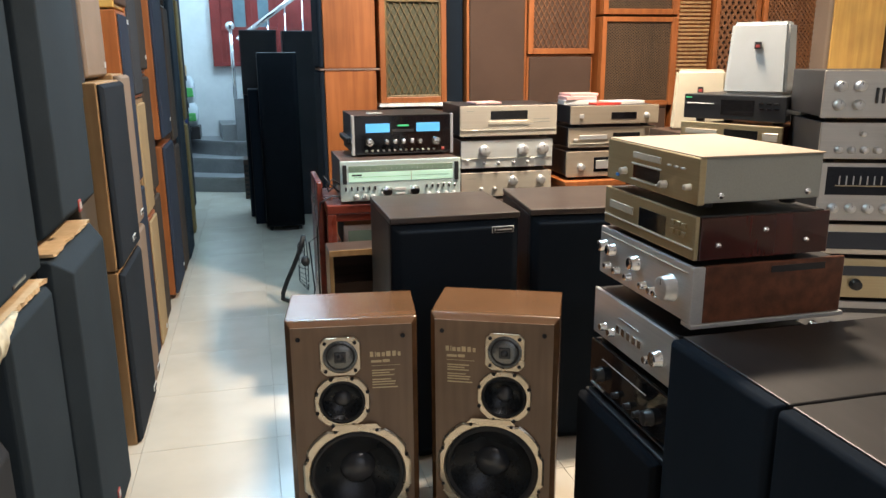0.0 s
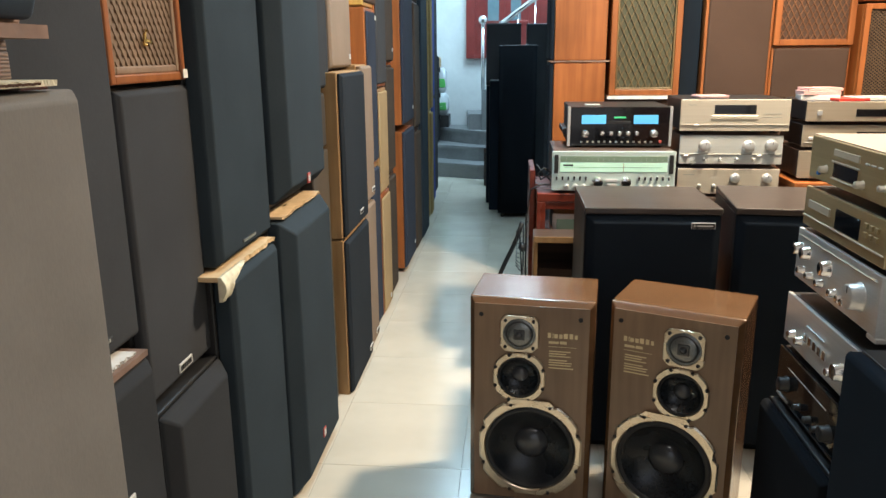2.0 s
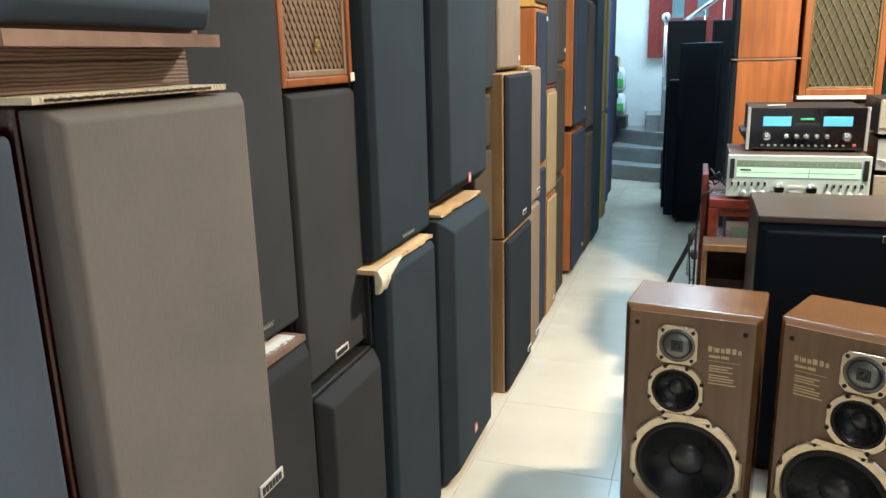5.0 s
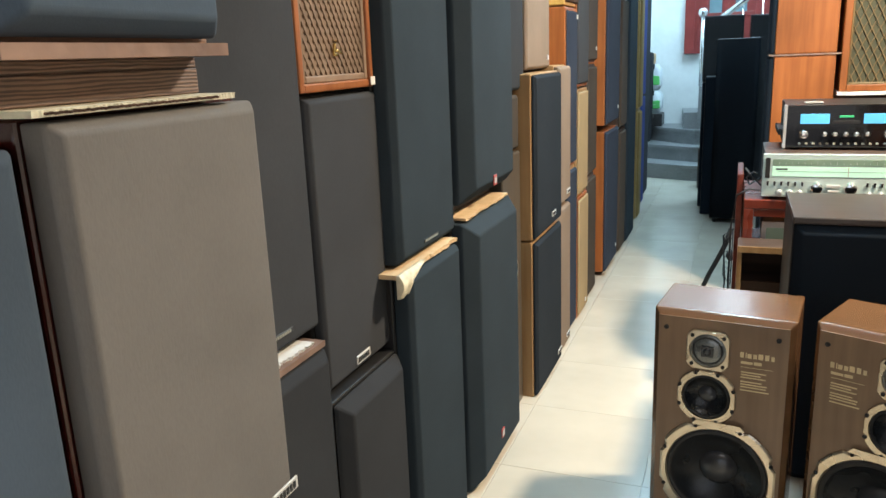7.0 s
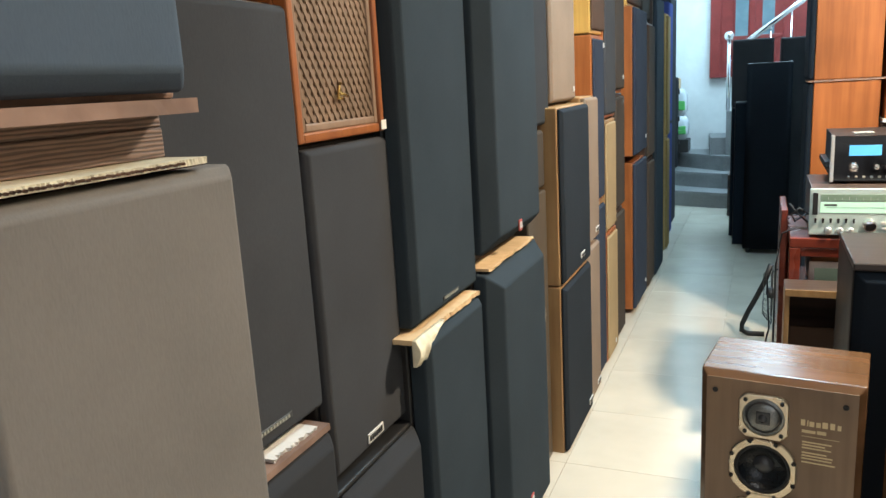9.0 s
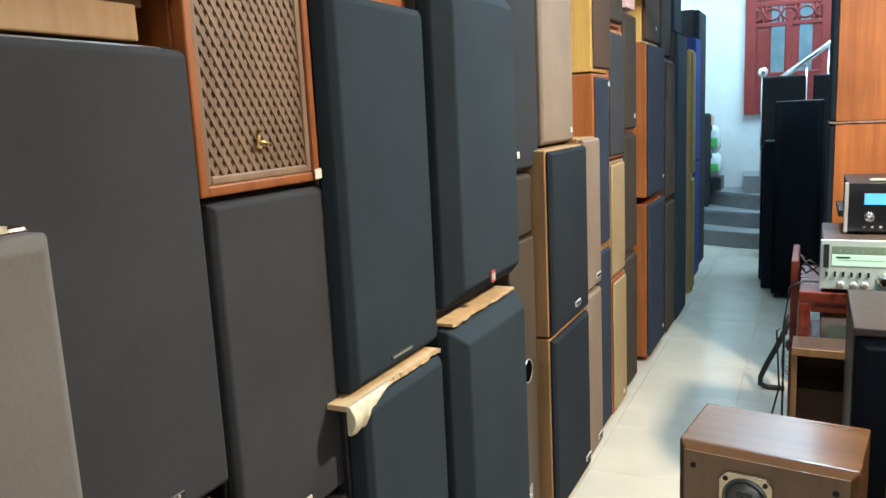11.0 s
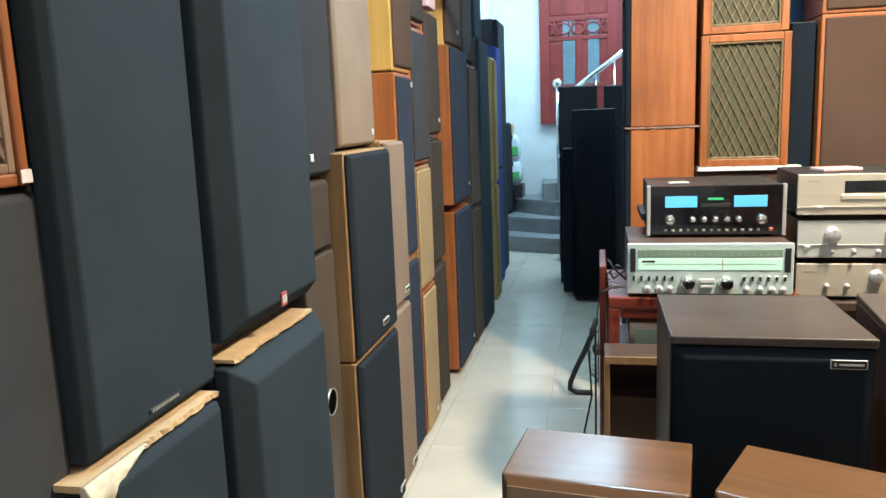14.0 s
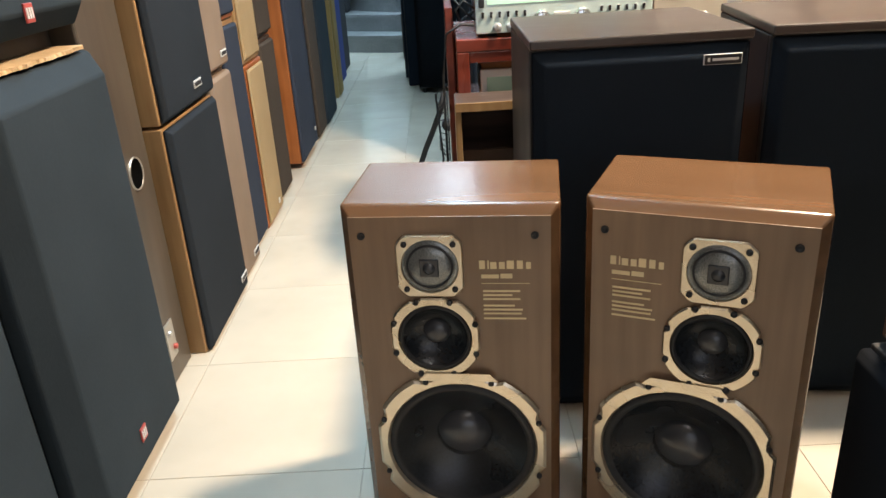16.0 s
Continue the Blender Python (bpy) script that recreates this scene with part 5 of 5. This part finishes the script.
for y in (0.06, 0.18, 0.29):
    part("side_screw", lathe(bmesh.new(), [(0, -0.004), (0.006, -0.004), (0.007, 0)], 0, 0, 12), chrome, g2).matrix_local = pose(0.2262, y, 0.045 + 0.03 * (y == 0.18), 0, 0, 90)
g3 = component("amplifier", "silver vintage amplifier in a walnut case", "amplifier", east(1.464, 1.932, 0.832, 0.994), 0.468, 0.146, 0.38, silver, black_metal,
               knobs((0.15,), 0.075, 0.030) + knobs((-0.20, -0.15), 0.095, 0.016, chrome) + knobs((-0.02,), 0.09, 0.019, chrome) + knobs((-0.17, -0.115, -0.05, 0.03, 0.075, 0.10), 0.045, 0.010, chrome) + [("bar", -0.22, 0.22, 0.128, 0.131, champagne)], "stacked hi-fi units")
part("walnut_case", cuboid(0.2282, 0.2405, 0.03, 0.40, 0.012, 0.148, bevel=0.003), wood_walnut_side, g3, "walnut case side")
part("walnut_case", cuboid(-0.2405, -0.2282, 0.03, 0.40, 0.012, 0.148, bevel=0.003), wood_walnut_side, g3, "walnut case side")
part("corner_post", cuboid(0.229, 0.2408, -0.002, 0.0298, 0.012, 0.147, bevel=0.002), silver, g3)
part("vent", cuboid(0.2407, 0.2418, 0.20, 0.345, 0.122, 0.138), black_metal, g3, "black vent slot")
part("rail", cuboid(0.20, 0.243, 0.0, 0.41, 0.0, 0.0115, bevel=0.002), silver, g3)
component("amplifier", "silver vintage amplifier with a row of small keys", "amplifier", east(1.502, 1.937, 0.650, 0.986), 0.435, 0.146, 0.36, silver, black_metal,
          knobs((0.155,), 0.07, 0.020, chrome) + knobs((-0.14, -0.09, 0.11), 0.05, 0.011, chrome) + buttons([-0.06 + 0.03 * k for k in range(5)], 0.07, 0.018, 0.022, chrome) + [("bar", -0.06, 0.05, 0.10, 0.104, chrome)], "stacked hi-fi units")
component("amplifier", "black power amplifier with dark knobs under silver ones", "amplifier", east(1.482, 1.937, 0.486, 0.981), 0.455, 0.156, 0.36, black_gloss, black_metal,
          knobs((0.13, -0.15), 0.07, 0.020, black_metal) + knobs((-0.05, 0.02, 0.07), 0.05, 0.009, black_metal) + [("bar", -0.21, 0.21, 0.018, 0.022, black_metal), ("bar", -0.21, -0.13, 0.018, 0.026, silver), ("print", -0.15, 0.1, 0.116, pale_ink)], "stacked hi-fi units")
speaker("black loudspeaker carrying a tall stack of units", 0.46, 0.487, 0.40, east(1.475, 1.935, 0.0, 0.935), wood_black, cloth_jet, 0.03, 0.012, 0.006)

# units behind: black player with white monitors on it
PX, PY, PR = 1.88, 2.65, -64
speaker("black loudspeaker under a stack of players", 0.44, 0.86, 0.34, pose(PX, PY, 0, 0, 0, PR), wood_black, cloth_black, 0.03, 0.012, 0.006)
component("cassette_deck", "dark cassette deck low in a stack", "cassette deck", pose(PX, PY, 0.862, 0, 0, PR), 0.43, 0.105, 0.32, black_metal, black_metal, [("display", -0.1, 0.1, 0.04, 0.09, black_gloss)], "stacked hi-fi units")
component("cd_player", "gold disc player with dark display", "cd player", pose(PX, PY, 0.969, 0, 0, PR), 0.43, 0.105, 0.32, goldface, wood_dark, [("display", 0.0, 0.13, 0.04, 0.08, black_gloss)], "stacked hi-fi units")
component("cd_player", "gold disc player with rosewood sides under a black one", "cd player", pose(PX - 0.015, PY - 0.01, 1.076, 0, 0, PR), 0.43, 0.106, 0.32, goldface, wood_gloss,
          [("display", -0.02, 0.12, 0.04, 0.085, black_gloss), ("bar", -0.19, -0.05, 0.06, 0.08, champagne), ("bar", 0.14, 0.2, 0.05, 0.08, champagne)], "stacked hi-fi units")
component("cd_player", "black disc player with small green lettering", "cd player", pose(PX, PY, 1.1835, 0, 0, PR), 0.43, 0.108, 0.32, black_metal, black_metal,
          [("display", -0.05, 0.09, 0.03, 0.09, black_gloss), ("bar", -0.2, -0.08, 0.07, 0.074, pale_ink), ("bar", -0.205, -0.18, 0.092, 0.097, logo_green)] + buttons((0.12, 0.15, 0.18), 0.06, 0.02, 0.006, black_gloss) + buttons((0.12, 0.15, 0.18), 0.08, 0.02, 0.006, black_gloss), "stacked hi-fi units")


def monitor(label, at, w, h, d, mat, taper):
    sp = thing("monitor_speaker", label, "loudspeaker", at, "pair of small white monitors")
    bm = bmesh.new()
    lo = [bm.verts.new(p) for p in ((-w / 2, 0, 0), (w / 2, 0, 0), (w / 2, d, 0), (-w / 2, d, 0))]
    hi = [bm.verts.new(p) for p in ((-w / 2 + taper, 0.02, h), (w / 2 - taper, 0.02, h), (w / 2 - taper, d - 0.02, h), (-w / 2 + taper, d - 0.02, h))]
    bm.faces.new(lo[::-1])
    bm.faces.new(hi)
    for i in range(4):
        j = (i + 1) % 4
        bm.faces.new((lo[i], lo[j], hi[j], hi[i]))
    bmesh.ops.bevel(bm, geom=list(bm.edges), offset=0.012, segments=3, affect="EDGES")
    part("shell", bm, mat, sp)
    b = part("badge", cuboid(-0.012, 0.012, 0.0, 0.012, h * 0.63, h * 0.63 + 0.026), dark_ink, sp, "small dark red badge")
    part("badge_field", cuboid(-0.008, 0.008, -0.001, 0.0, h * 0.63 + 0.004, h * 0.63 + 0.016), red_ink, b)
    return sp


monitor("small white monitor loudspeaker on a black disc player", pose(1.965, 2.645, 1.2925, 0, 0, -48), 0.235, 0.275, 0.19, white_plastic, 0.012)
monitor("small cream monitor loudspeaker, yellowed with age", pose(2.02, 3.10, 1.11, 0, 0, -30), 0.24, 0.27, 0.18, cream_plastic, 0.014)
bench("dark bench under a cream monitor loudspeaker", 1.90, 2.24, 3.03, 3.32, 1.109, wood_dark)

# silver amplifiers at the shop's east side
speaker("black loudspeaker under a stack of silver amplifiers", 0.50, 0.46, 0.38, pose(2.13, 2.08, 0, 0, 0, -22), wood_black, cloth_black, 0.03, 0.012, 0.006)
EA = [
    (0.462, 0.150, silver_dull, "silver amplifier with bright chrome knobs", knobs([-0.2 + 0.06 * k for k in range(8)], 0.06, 0.016, chrome) + [("bar", -0.23, 0.23, 0.11, 0.125, black_metal)]),
    (0.614, 0.150, goldface, "dark gold tuner amplifier with large knobs", knobs((-0.16, -0.08, 0.1, 0.18), 0.06, 0.018, black_metal) + [("display", -0.2, 0.1, 0.09, 0.125, black_gloss)]),
    (0.766, 0.115, champagne, "champagne cassette deck with a dark window", knobs((0.1, 0.15), 0.05, 0.012) + [("display", -0.2, 0.0, 0.03, 0.09, black_gloss)]),
    (0.883, 0.208, silver_dull, "silver receiver with a black dial and a row of knobs", [("display", -0.23, 0.23, 0.10, 0.195, black_gloss), ("bar", -0.2, 0.02, 0.13, 0.133, gold_ink), ("knob", 0.1, 0.145, 0.014, silver)] + [("bar", -0.19 + 0.022 * k, -0.186 + 0.022 * k, 0.135, 0.165, pale_ink) for k in range(9)] + knobs([-0.2 + 0.055 * k for k in range(8)], 0.055, 0.015, silver)),
    (1.093, 0.132, silver_dull, "silver amplifier with level meters and small knobs", knobs([-0.19 + 0.04 * k for k in range(6)], 0.042, 0.011, silver) + knobs((-0.12, -0.04), 0.095, 0.008) + [("display", 0.03, 0.21, 0.03, 0.11, grey_paint)] + [("bar", 0.045 + 0.03 * k, 0.055 + 0.03 * k, 0.035, 0.105, black_metal) for k in range(5)]),
    (1.227, 0.165, silver_dull, "large silver amplifier with one big volume knob", knobs((0.0,), 0.10, 0.040, silver) + knobs((-0.20, -0.14), 0.115, 0.017, silver) + knobs((-0.20, -0.14), 0.055, 0.016, silver) + [("button", -0.085, 0.085, 0.008, 0.05, dark_ink), ("button", -0.065, 0.085, 0.008, 0.05, dark_ink), ("knob", 0.03, 0.035, 0.012, black_metal)] + [("button", 0.08, 0.085, 0.008, 0.05, dark_ink)]),
]
for z, h, face, lab, bits in EA:
    component("amplifier", lab, "amplifier", pose(2.115 + 0.012 * math.sin(9 * z), 2.06, z, 0, 0, -22), 0.50, h, 0.36, face, black_metal, bits, "stacked hi-fi units")

# ---- back row along the wall between shop and stairwell ----
BACK = "loudspeakers stacked along the back wall"
for lab, z0, z1, body in (("orange teak cabinet loudspeaker standing sideways on the floor", 0.0, 1.376, wood_orange), ("orange teak cabinet loudspeaker stacked sideways", 1.386, 2.036, wood_orange)):
    speaker(lab, 0.40, z1 - z0, 0.325, pose(0.436, 4.62, z0, 0, 0, -90), body, cloth_black, 0.03, 0.01, 0.006, None, BACK)
board("cardboard_sheet", "thin sheet between two orange cabinets", "cardboard", pose(0.61, 4.42, 1.377), -0.17, 0.17, -0.006, 0.3, 0.008, card_brown, 21, 0.004, 16)
speaker("black loudspeaker on top of an orange cabinet", 0.36, 0.48, 0.34, pose(0.55, 4.43, 2.038), wood_black, cloth_grey, 0.03, 0.01, 0.006, ("bars", 0.09, 0.3), BACK)
speaker("dark brown cabinet loudspeaker with a white sheet on top", 0.44, 1.165, 0.36, pose(0.99, 4.45, 0), wood_dark, cloth_choc, 0.02, 0.01, 0.006, None, BACK)
board("foam_sheet", "white packing sheet under a lattice loudspeaker", "packing foam", pose(0.99, 4.44, 1.166), -0.21, 0.25, -0.012, 0.3, 0.018, foam_white, 23, 0.006)
lattice_speaker("orange framed loudspeaker with bronze diamond lattice grille", 0.395, 0.61, 0.34, pose(0.985, 4.44, 1.186), wood_orange, lattice_brass, lattice_bronze, 0.038, 0.0042, 0.034, BACK, None, 2.1, 0.008, 0.010)
lattice_speaker("orange framed loudspeaker with bronze lattice, upper", 0.375, 0.61, 0.34, pose(0.98, 4.44, 1.80), wood_orange, lattice_brass, lattice_bronze, 0.038, 0.0042, 0.034, BACK, None, 2.1, 0.008, 0.010)
tw = speaker("tall navy tower loudspeaker between orange ones", 0.115, 1.84, 0.30, pose(1.245, 4.50, 0), wood_black, cloth_black, 0.02, 0.006, 0.004, None, BACK)
bn = thing("banner", "blue banner with a white letter", "banner", pose(1.235, 4.84, 1.62))
part("sheet", cuboid(-0.09, 0.09, 0, 0.006, 0, 0.8), banner_blue, bn)
speaker("tall brown cloth loudspeaker edged in orange wood", 0.375, 1.86, 0.36, pose(1.495, 4.44, 0), wood_orange, cloth_choc, 0.012, 0.006, 0.016, None, BACK)
speaker("brown cloth loudspeaker high on the back row", 0.375, 0.60, 0.36, pose(1.495, 4.44, 1.863), wood_orange, cloth_choc, 0.012, 0.006, 0.016, ("plate", -0.08, 0.55), BACK)
speaker("brown cloth loudspeaker below an orange lattice one", 0.43, 1.455, 0.36, pose(1.90, 4.44, 0), wood_orange, cloth_choc, 0.012, 0.006, 0.012, None, BACK)
lattice_speaker("orange framed loudspeaker with tan diamond lattice", 0.43, 0.62, 0.34, pose(1.90, 4.43, 1.458), wood_orange, lattice_red, cloth_choc, 0.034, 0.0045, 0.034, BACK, None, 1.9, 0.008)
speaker("dark brown loudspeaker under a fine lattice one", 0.47, 1.14, 0.36, pose(2.40, 4.42, 0), wood_orange, cloth_choc, 0.02, 0.006, 0.012, None, BACK)
lattice_speaker("orange framed loudspeaker with fine dark weave grille", 0.50, 0.535, 0.34, pose(2.40, 4.40, 1.142), wood_orange, lattice_dim, cloth_black, 0.022, 0.005, 0.030, BACK, None, 0.8, 0.008)
lattice_speaker("orange framed loudspeaker with fine dark weave, upper", 0.50, 0.50, 0.34, pose(2.40, 4.40, 1.69), wood_orange, lattice_dim, cloth_black, 0.022, 0.005, 0.034, BACK, None, 0.8, 0.008)


def louvred(label, at, w, h, d):
    sp = thing("loudspeaker", label, "loudspeaker", at, BACK)
    part("cabinet", cuboid(-w / 2, w / 2, 0.02, d, 0, h, bevel=0.004), wood_orange, sp)
    n = 38
    for k in range(n):
        z = 0.03 + (h - 0.06) * k / n
        part("slat", cuboid(-w / 2 + 0.012, w / 2 - 0.012, 0.004, 0.0198, z, z + (h - 0.06) / n * 0.55), wood_tan, sp)
    return sp


louvred("orange loudspeaker with narrow wooden louvres", pose(2.76, 4.38, 1.0, 0, 0, -6), 0.22, 0.95, 0.34)
speaker("brown loudspeaker under a louvred one", 0.24, 0.998, 0.36, pose(2.76, 4.38, 0, 0, 0, -6), wood_orange, cloth_choc, 0.02, 0.006, 0.012, None, BACK)
lattice_speaker("orange loudspeaker with deep carved lattice", 0.30, 0.95, 0.34, pose(3.03, 4.33, 1.1, 0, 0, -6), wood_orange, lattice_red, cloth_black, 0.040, 0.014, 0.030, BACK, None, 1.5, 0.018)
speaker("dark loudspeaker under a carved lattice one", 0.30, 1.098, 0.36, pose(3.03, 4.33, 0, 0, 0, -6), wood_dark, cloth_umber, 0.02, 0.006, 0.012, None, BACK)
lattice_speaker("orange loudspeaker with tan carved lattice", 0.38, 0.95, 0.34, pose(3.38, 4.28, 1.1, 0, 0, -8), wood_orange, lattice_red, cloth_black, 0.026, 0.008, 0.030, BACK, None, 1.3, 0.018)
speaker("dark loudspeaker in the shop's corner", 0.38, 1.098, 0.36, pose(3.38, 4.28, 0, 0, 0, -8), wood_dark, cloth_umber, 0.02, 0.006, 0.012, None, BACK)
speaker("large light orange teak cabinet standing sideways", 0.50, 2.1, 0.42, pose(3.53, 4.38, 0, 0, 0, -90), wood_yellow, cloth_beige, 0.03, 0.01, 0.006, None, BACK)
speaker("large beige fronted loudspeaker at the east wall", 0.50, 1.95, 0.45, pose(4.24, 4.10, 0, 0, 0, -20), wood_orange, cloth_beige, 0.03, 0.01, 0.006, None, BACK)

# ---- things in the stairwell ----


def tower(label, at, w, h, d, mat):
    sp = thing("tower_speaker", label, "loudspeaker", at, "black tower loudspeakers in the stairwell")
    part("cabinet", cuboid(-w / 2, w / 2, 0.05, d, 0.035, h, bevel=0.006), wood_black, sp)
    bm = bmesh.new()
    n = 9
    out = [(-w / 2 + w * k / (n - 1), 0.0495 - 0.05 * math.sin(math.pi * k / (n - 1)) ** 0.7) for k in range(n)]
    lo = [bm.verts.new((x, y, 0.05)) for x, y in out]
    hi = [bm.verts.new((x, y, h - 0.006)) for x, y in out]
    for i in range(n - 1):
        f = bm.faces.new((lo[i], lo[i + 1], hi[i + 1], hi[i]))
        f.smooth = True
    bm.faces.new(lo[::-1])
    bm.faces.new(hi)
    bm.faces.new((lo[0], hi[0], hi[-1], lo[-1]))
    part("grille", bm, mat, sp, "curved black cloth grille")
    for x in (-w / 2 + 0.04, w / 2 - 0.04):
        for y in (0.08, d - 0.05):
            part("caster", lathe(bmesh.new(), [(0, -0.012), (0.0172, -0.012), (0.0172, 0.012), (0, 0.012)], 0, 0, 14), rubber, sp).matrix_local = pose(x, y, 0.0173)
    return sp


tower("tall black tower loudspeaker with curved grille on casters", pose(0.277, 6.50, 0, 0, 0, 0), 0.322, 1.495, 0.40, cloth_jet)
ST = "black loudspeakers by the stairs"
speaker("black loudspeaker by the stairs carrying another", 0.34, 1.13, 0.36, pose(0.155, 7.2, 0), wood_black, cloth_black, 0.03, 0.01, 0.006, None, ST)
speaker("dark grey-brown loudspeaker on a black one", 0.325, 0.565, 0.36, pose(0.145, 7.2, 1.133), wood_black, cloth_grey, 0.02, 0.008, 0.006, None, ST)
speaker("dark loudspeaker partly behind a tower", 0.32, 1.69, 0.36, pose(0.52, 7.2, 0), wood_black, cloth_grey, 0.02, 0.008, 0.006, None, ST)
speaker("black loudspeaker standing behind a tower", 0.10, 1.19, 0.30, pose(0.075, 6.86, 0), wood_black, cloth_black, 0.02, 0.006, 0.004, None, ST)
vb = thing("vented_box", "dark vented metal box beside the stairs", "metal box", pose(0.02, 8.2, 0))
part("case", cuboid(-0.09, 0.2, 0, 0.3, 0, 0.42, bevel=0.004), wood_dark, vb)
for k in range(7):
    part("slat", cuboid(-0.085, 0.19, -0.008, 0, 0.04 + 0.05 * k, 0.065 + 0.05 * k, bevel=0.002), wood_black, vb)


def sack(label, at, w, h, d, mat, band):
    s = thing("sack", label, "sack", at, "printed sacks on the stairs")
    bm = cuboid(-w / 2, w / 2, -d / 2, d / 2, 0, h)
    bmesh.ops.subdivide_edges(bm, edges=list(bm.edges), cuts=4, use_grid_fill=True)
    rng = random.Random(int(h * 1000))
    for v in bm.verts:
        q = 1 - 0.30 * abs(2 * v.co.z / h - 1) ** 3
        v.co.x, v.co.y = v.co.x * q + rng.uniform(-0.008, 0.008), v.co.y * q + rng.uniform(-0.008, 0.008)
    for f in bm.faces:
        f.smooth = True
    part("bag", bm, mat, s)
    part("printed_band", cuboid(-w * 0.30, w * 0.42, -d / 2 - 0.006, -d / 2 + 0.02, h * 0.22, h * 0.58, bevel=0.012, seg=3), band, s)
    return s


cr = thing("dark_crate", "dark crate on the stairs under printed sacks", "crate", pose(-0.70, 9.72, 0.512))
part("case", cuboid(-0.20, 0.13, -0.13, 0.2, 0, 0.15, bevel=0.004), black_metal, cr)
sack("white sack with a green printed band", pose(-0.715, 9.72, 0.663), 0.27, 0.275, 0.16, white_bag, green_bag)
sack("pale sack with a green print on another sack", pose(-0.72, 9.72, 0.938), 0.25, 0.315, 0.15, white_bag, green_bag)
bg = thing("paper_bag", "crumpled tan paper bag on sacks", "paper bag", pose(-0.745, 9.72, 1.254))
part("bag", cuboid(-0.09, 0.07, -0.05, 0.05, 0, 0.13, bevel=0.02, seg=3), card, bg)

tc = thing("tall_case", "dark grey upright case with side latches on the stairs", "case", pose(-0.76, 9.42, 0.34))
part("shell", cuboid(-0.12, 0.075, 0, 0.22, 0.0, 1.06, bevel=0.035, seg=4), cloth_grey, tc)
for z in (0.28, 0.55, 0.86):
    part("latch", cuboid(0.0755, 0.098, 0.05, 0.11, z, z + 0.06, bevel=0.004), black_metal, tc, "small dark latch")

# floor fan by the back wall
fan = thing("floor_fan", "dark floor fan on a bent tube stand with wire cage", "fan", pose(0.31, 4.44, 0))
part("stand", tube(bmesh.new(), [(-0.03, 0.05, 0.014), (-0.115, 0.05, 0.013), (-0.148, 0.045, 0.03), (-0.145, 0.04, 0.07), (-0.115, 0.03, 0.15), (-0.075, 0.01, 0.24), (-0.035, -0.01, 0.34), (-0.01, -0.02, 0.43)], 0.014, 10), rubber, fan, "bent black tube")
part("motor", lathe(bmesh.new(), [(0, -0.05), (0.022, -0.046), (0.028, 0.0), (0.022, 0.04), (0, 0.045)], -0.005, 0.27, 16), black_metal, fan)
cg = part("cage_ring", tube(bmesh.new(), [(0.0, 0.165 * math.cos(math.tau * k / 28), 0.26 + 0.165 * math.sin(math.tau * k / 28)) for k in range(29)], 0.003, 6), black_metal, fan, "thin dark wire guard")
for k in range(26):
    a = math.tau * k / 26
    part("cage_wire", tube(bmesh.new(), [(-0.04, 0.03 * math.cos(a), 0.26 + 0.03 * math.sin(a)), (-0.045, 0.11 * math.cos(a), 0.26 + 0.11 * math.sin(a)), (0.0, 0.165 * math.cos(a), 0.26 + 0.165 * math.sin(a))], 0.0013, 5), black_metal, cg)
cb = thing("power_cable", "thin black cable hanging by the rack", "cable", pose(0, 0, 0))
part("wire", tube(bmesh.new(), [(0.40, 3.26, 0.86), (0.36, 3.22, 0.87), (0.315, 3.24, 0.84), (0.30, 3.30, 0.70), (0.30, 3.33, 0.3), (0.27, 3.28, 0.006), (0.20, 3.20, 0.006), (0.26, 3.12, 0.006)], 0.004), rubber, cb)

# ---- floor tiles ----
TILE, GAP, X0, Y0 = 0.5, 0.0014, -0.435, 2.29
fl = structure("floor", cuboid(-0.96, 4.55, -3.2, FAR, -0.05, -0.0045), grout_mat, "cream glazed floor tiles with thin joints")
tile_me = mesh_of("tile", cuboid(-TILE / 2 + GAP / 2, TILE / 2 - GAP / 2, -TILE / 2 + GAP / 2, TILE / 2 - GAP / 2, -0.0044, 0.0, bevel=0.0012, seg=1), tile_mat)
for i in range(-1, 10):
    for j in range(-11, 16):
        x, y = X0 + (i + 0.5) * TILE, Y0 + (j + 0.5) * TILE
        if -0.97 <= x - TILE / 2 and x + TILE / 2 <= 4.56 and y + TILE / 2 < FAR and not (y > 5.2 and x > 1.0):
            t = new("tile", tile_me)
            t.parent, t.location = fl, (x, y, 0)
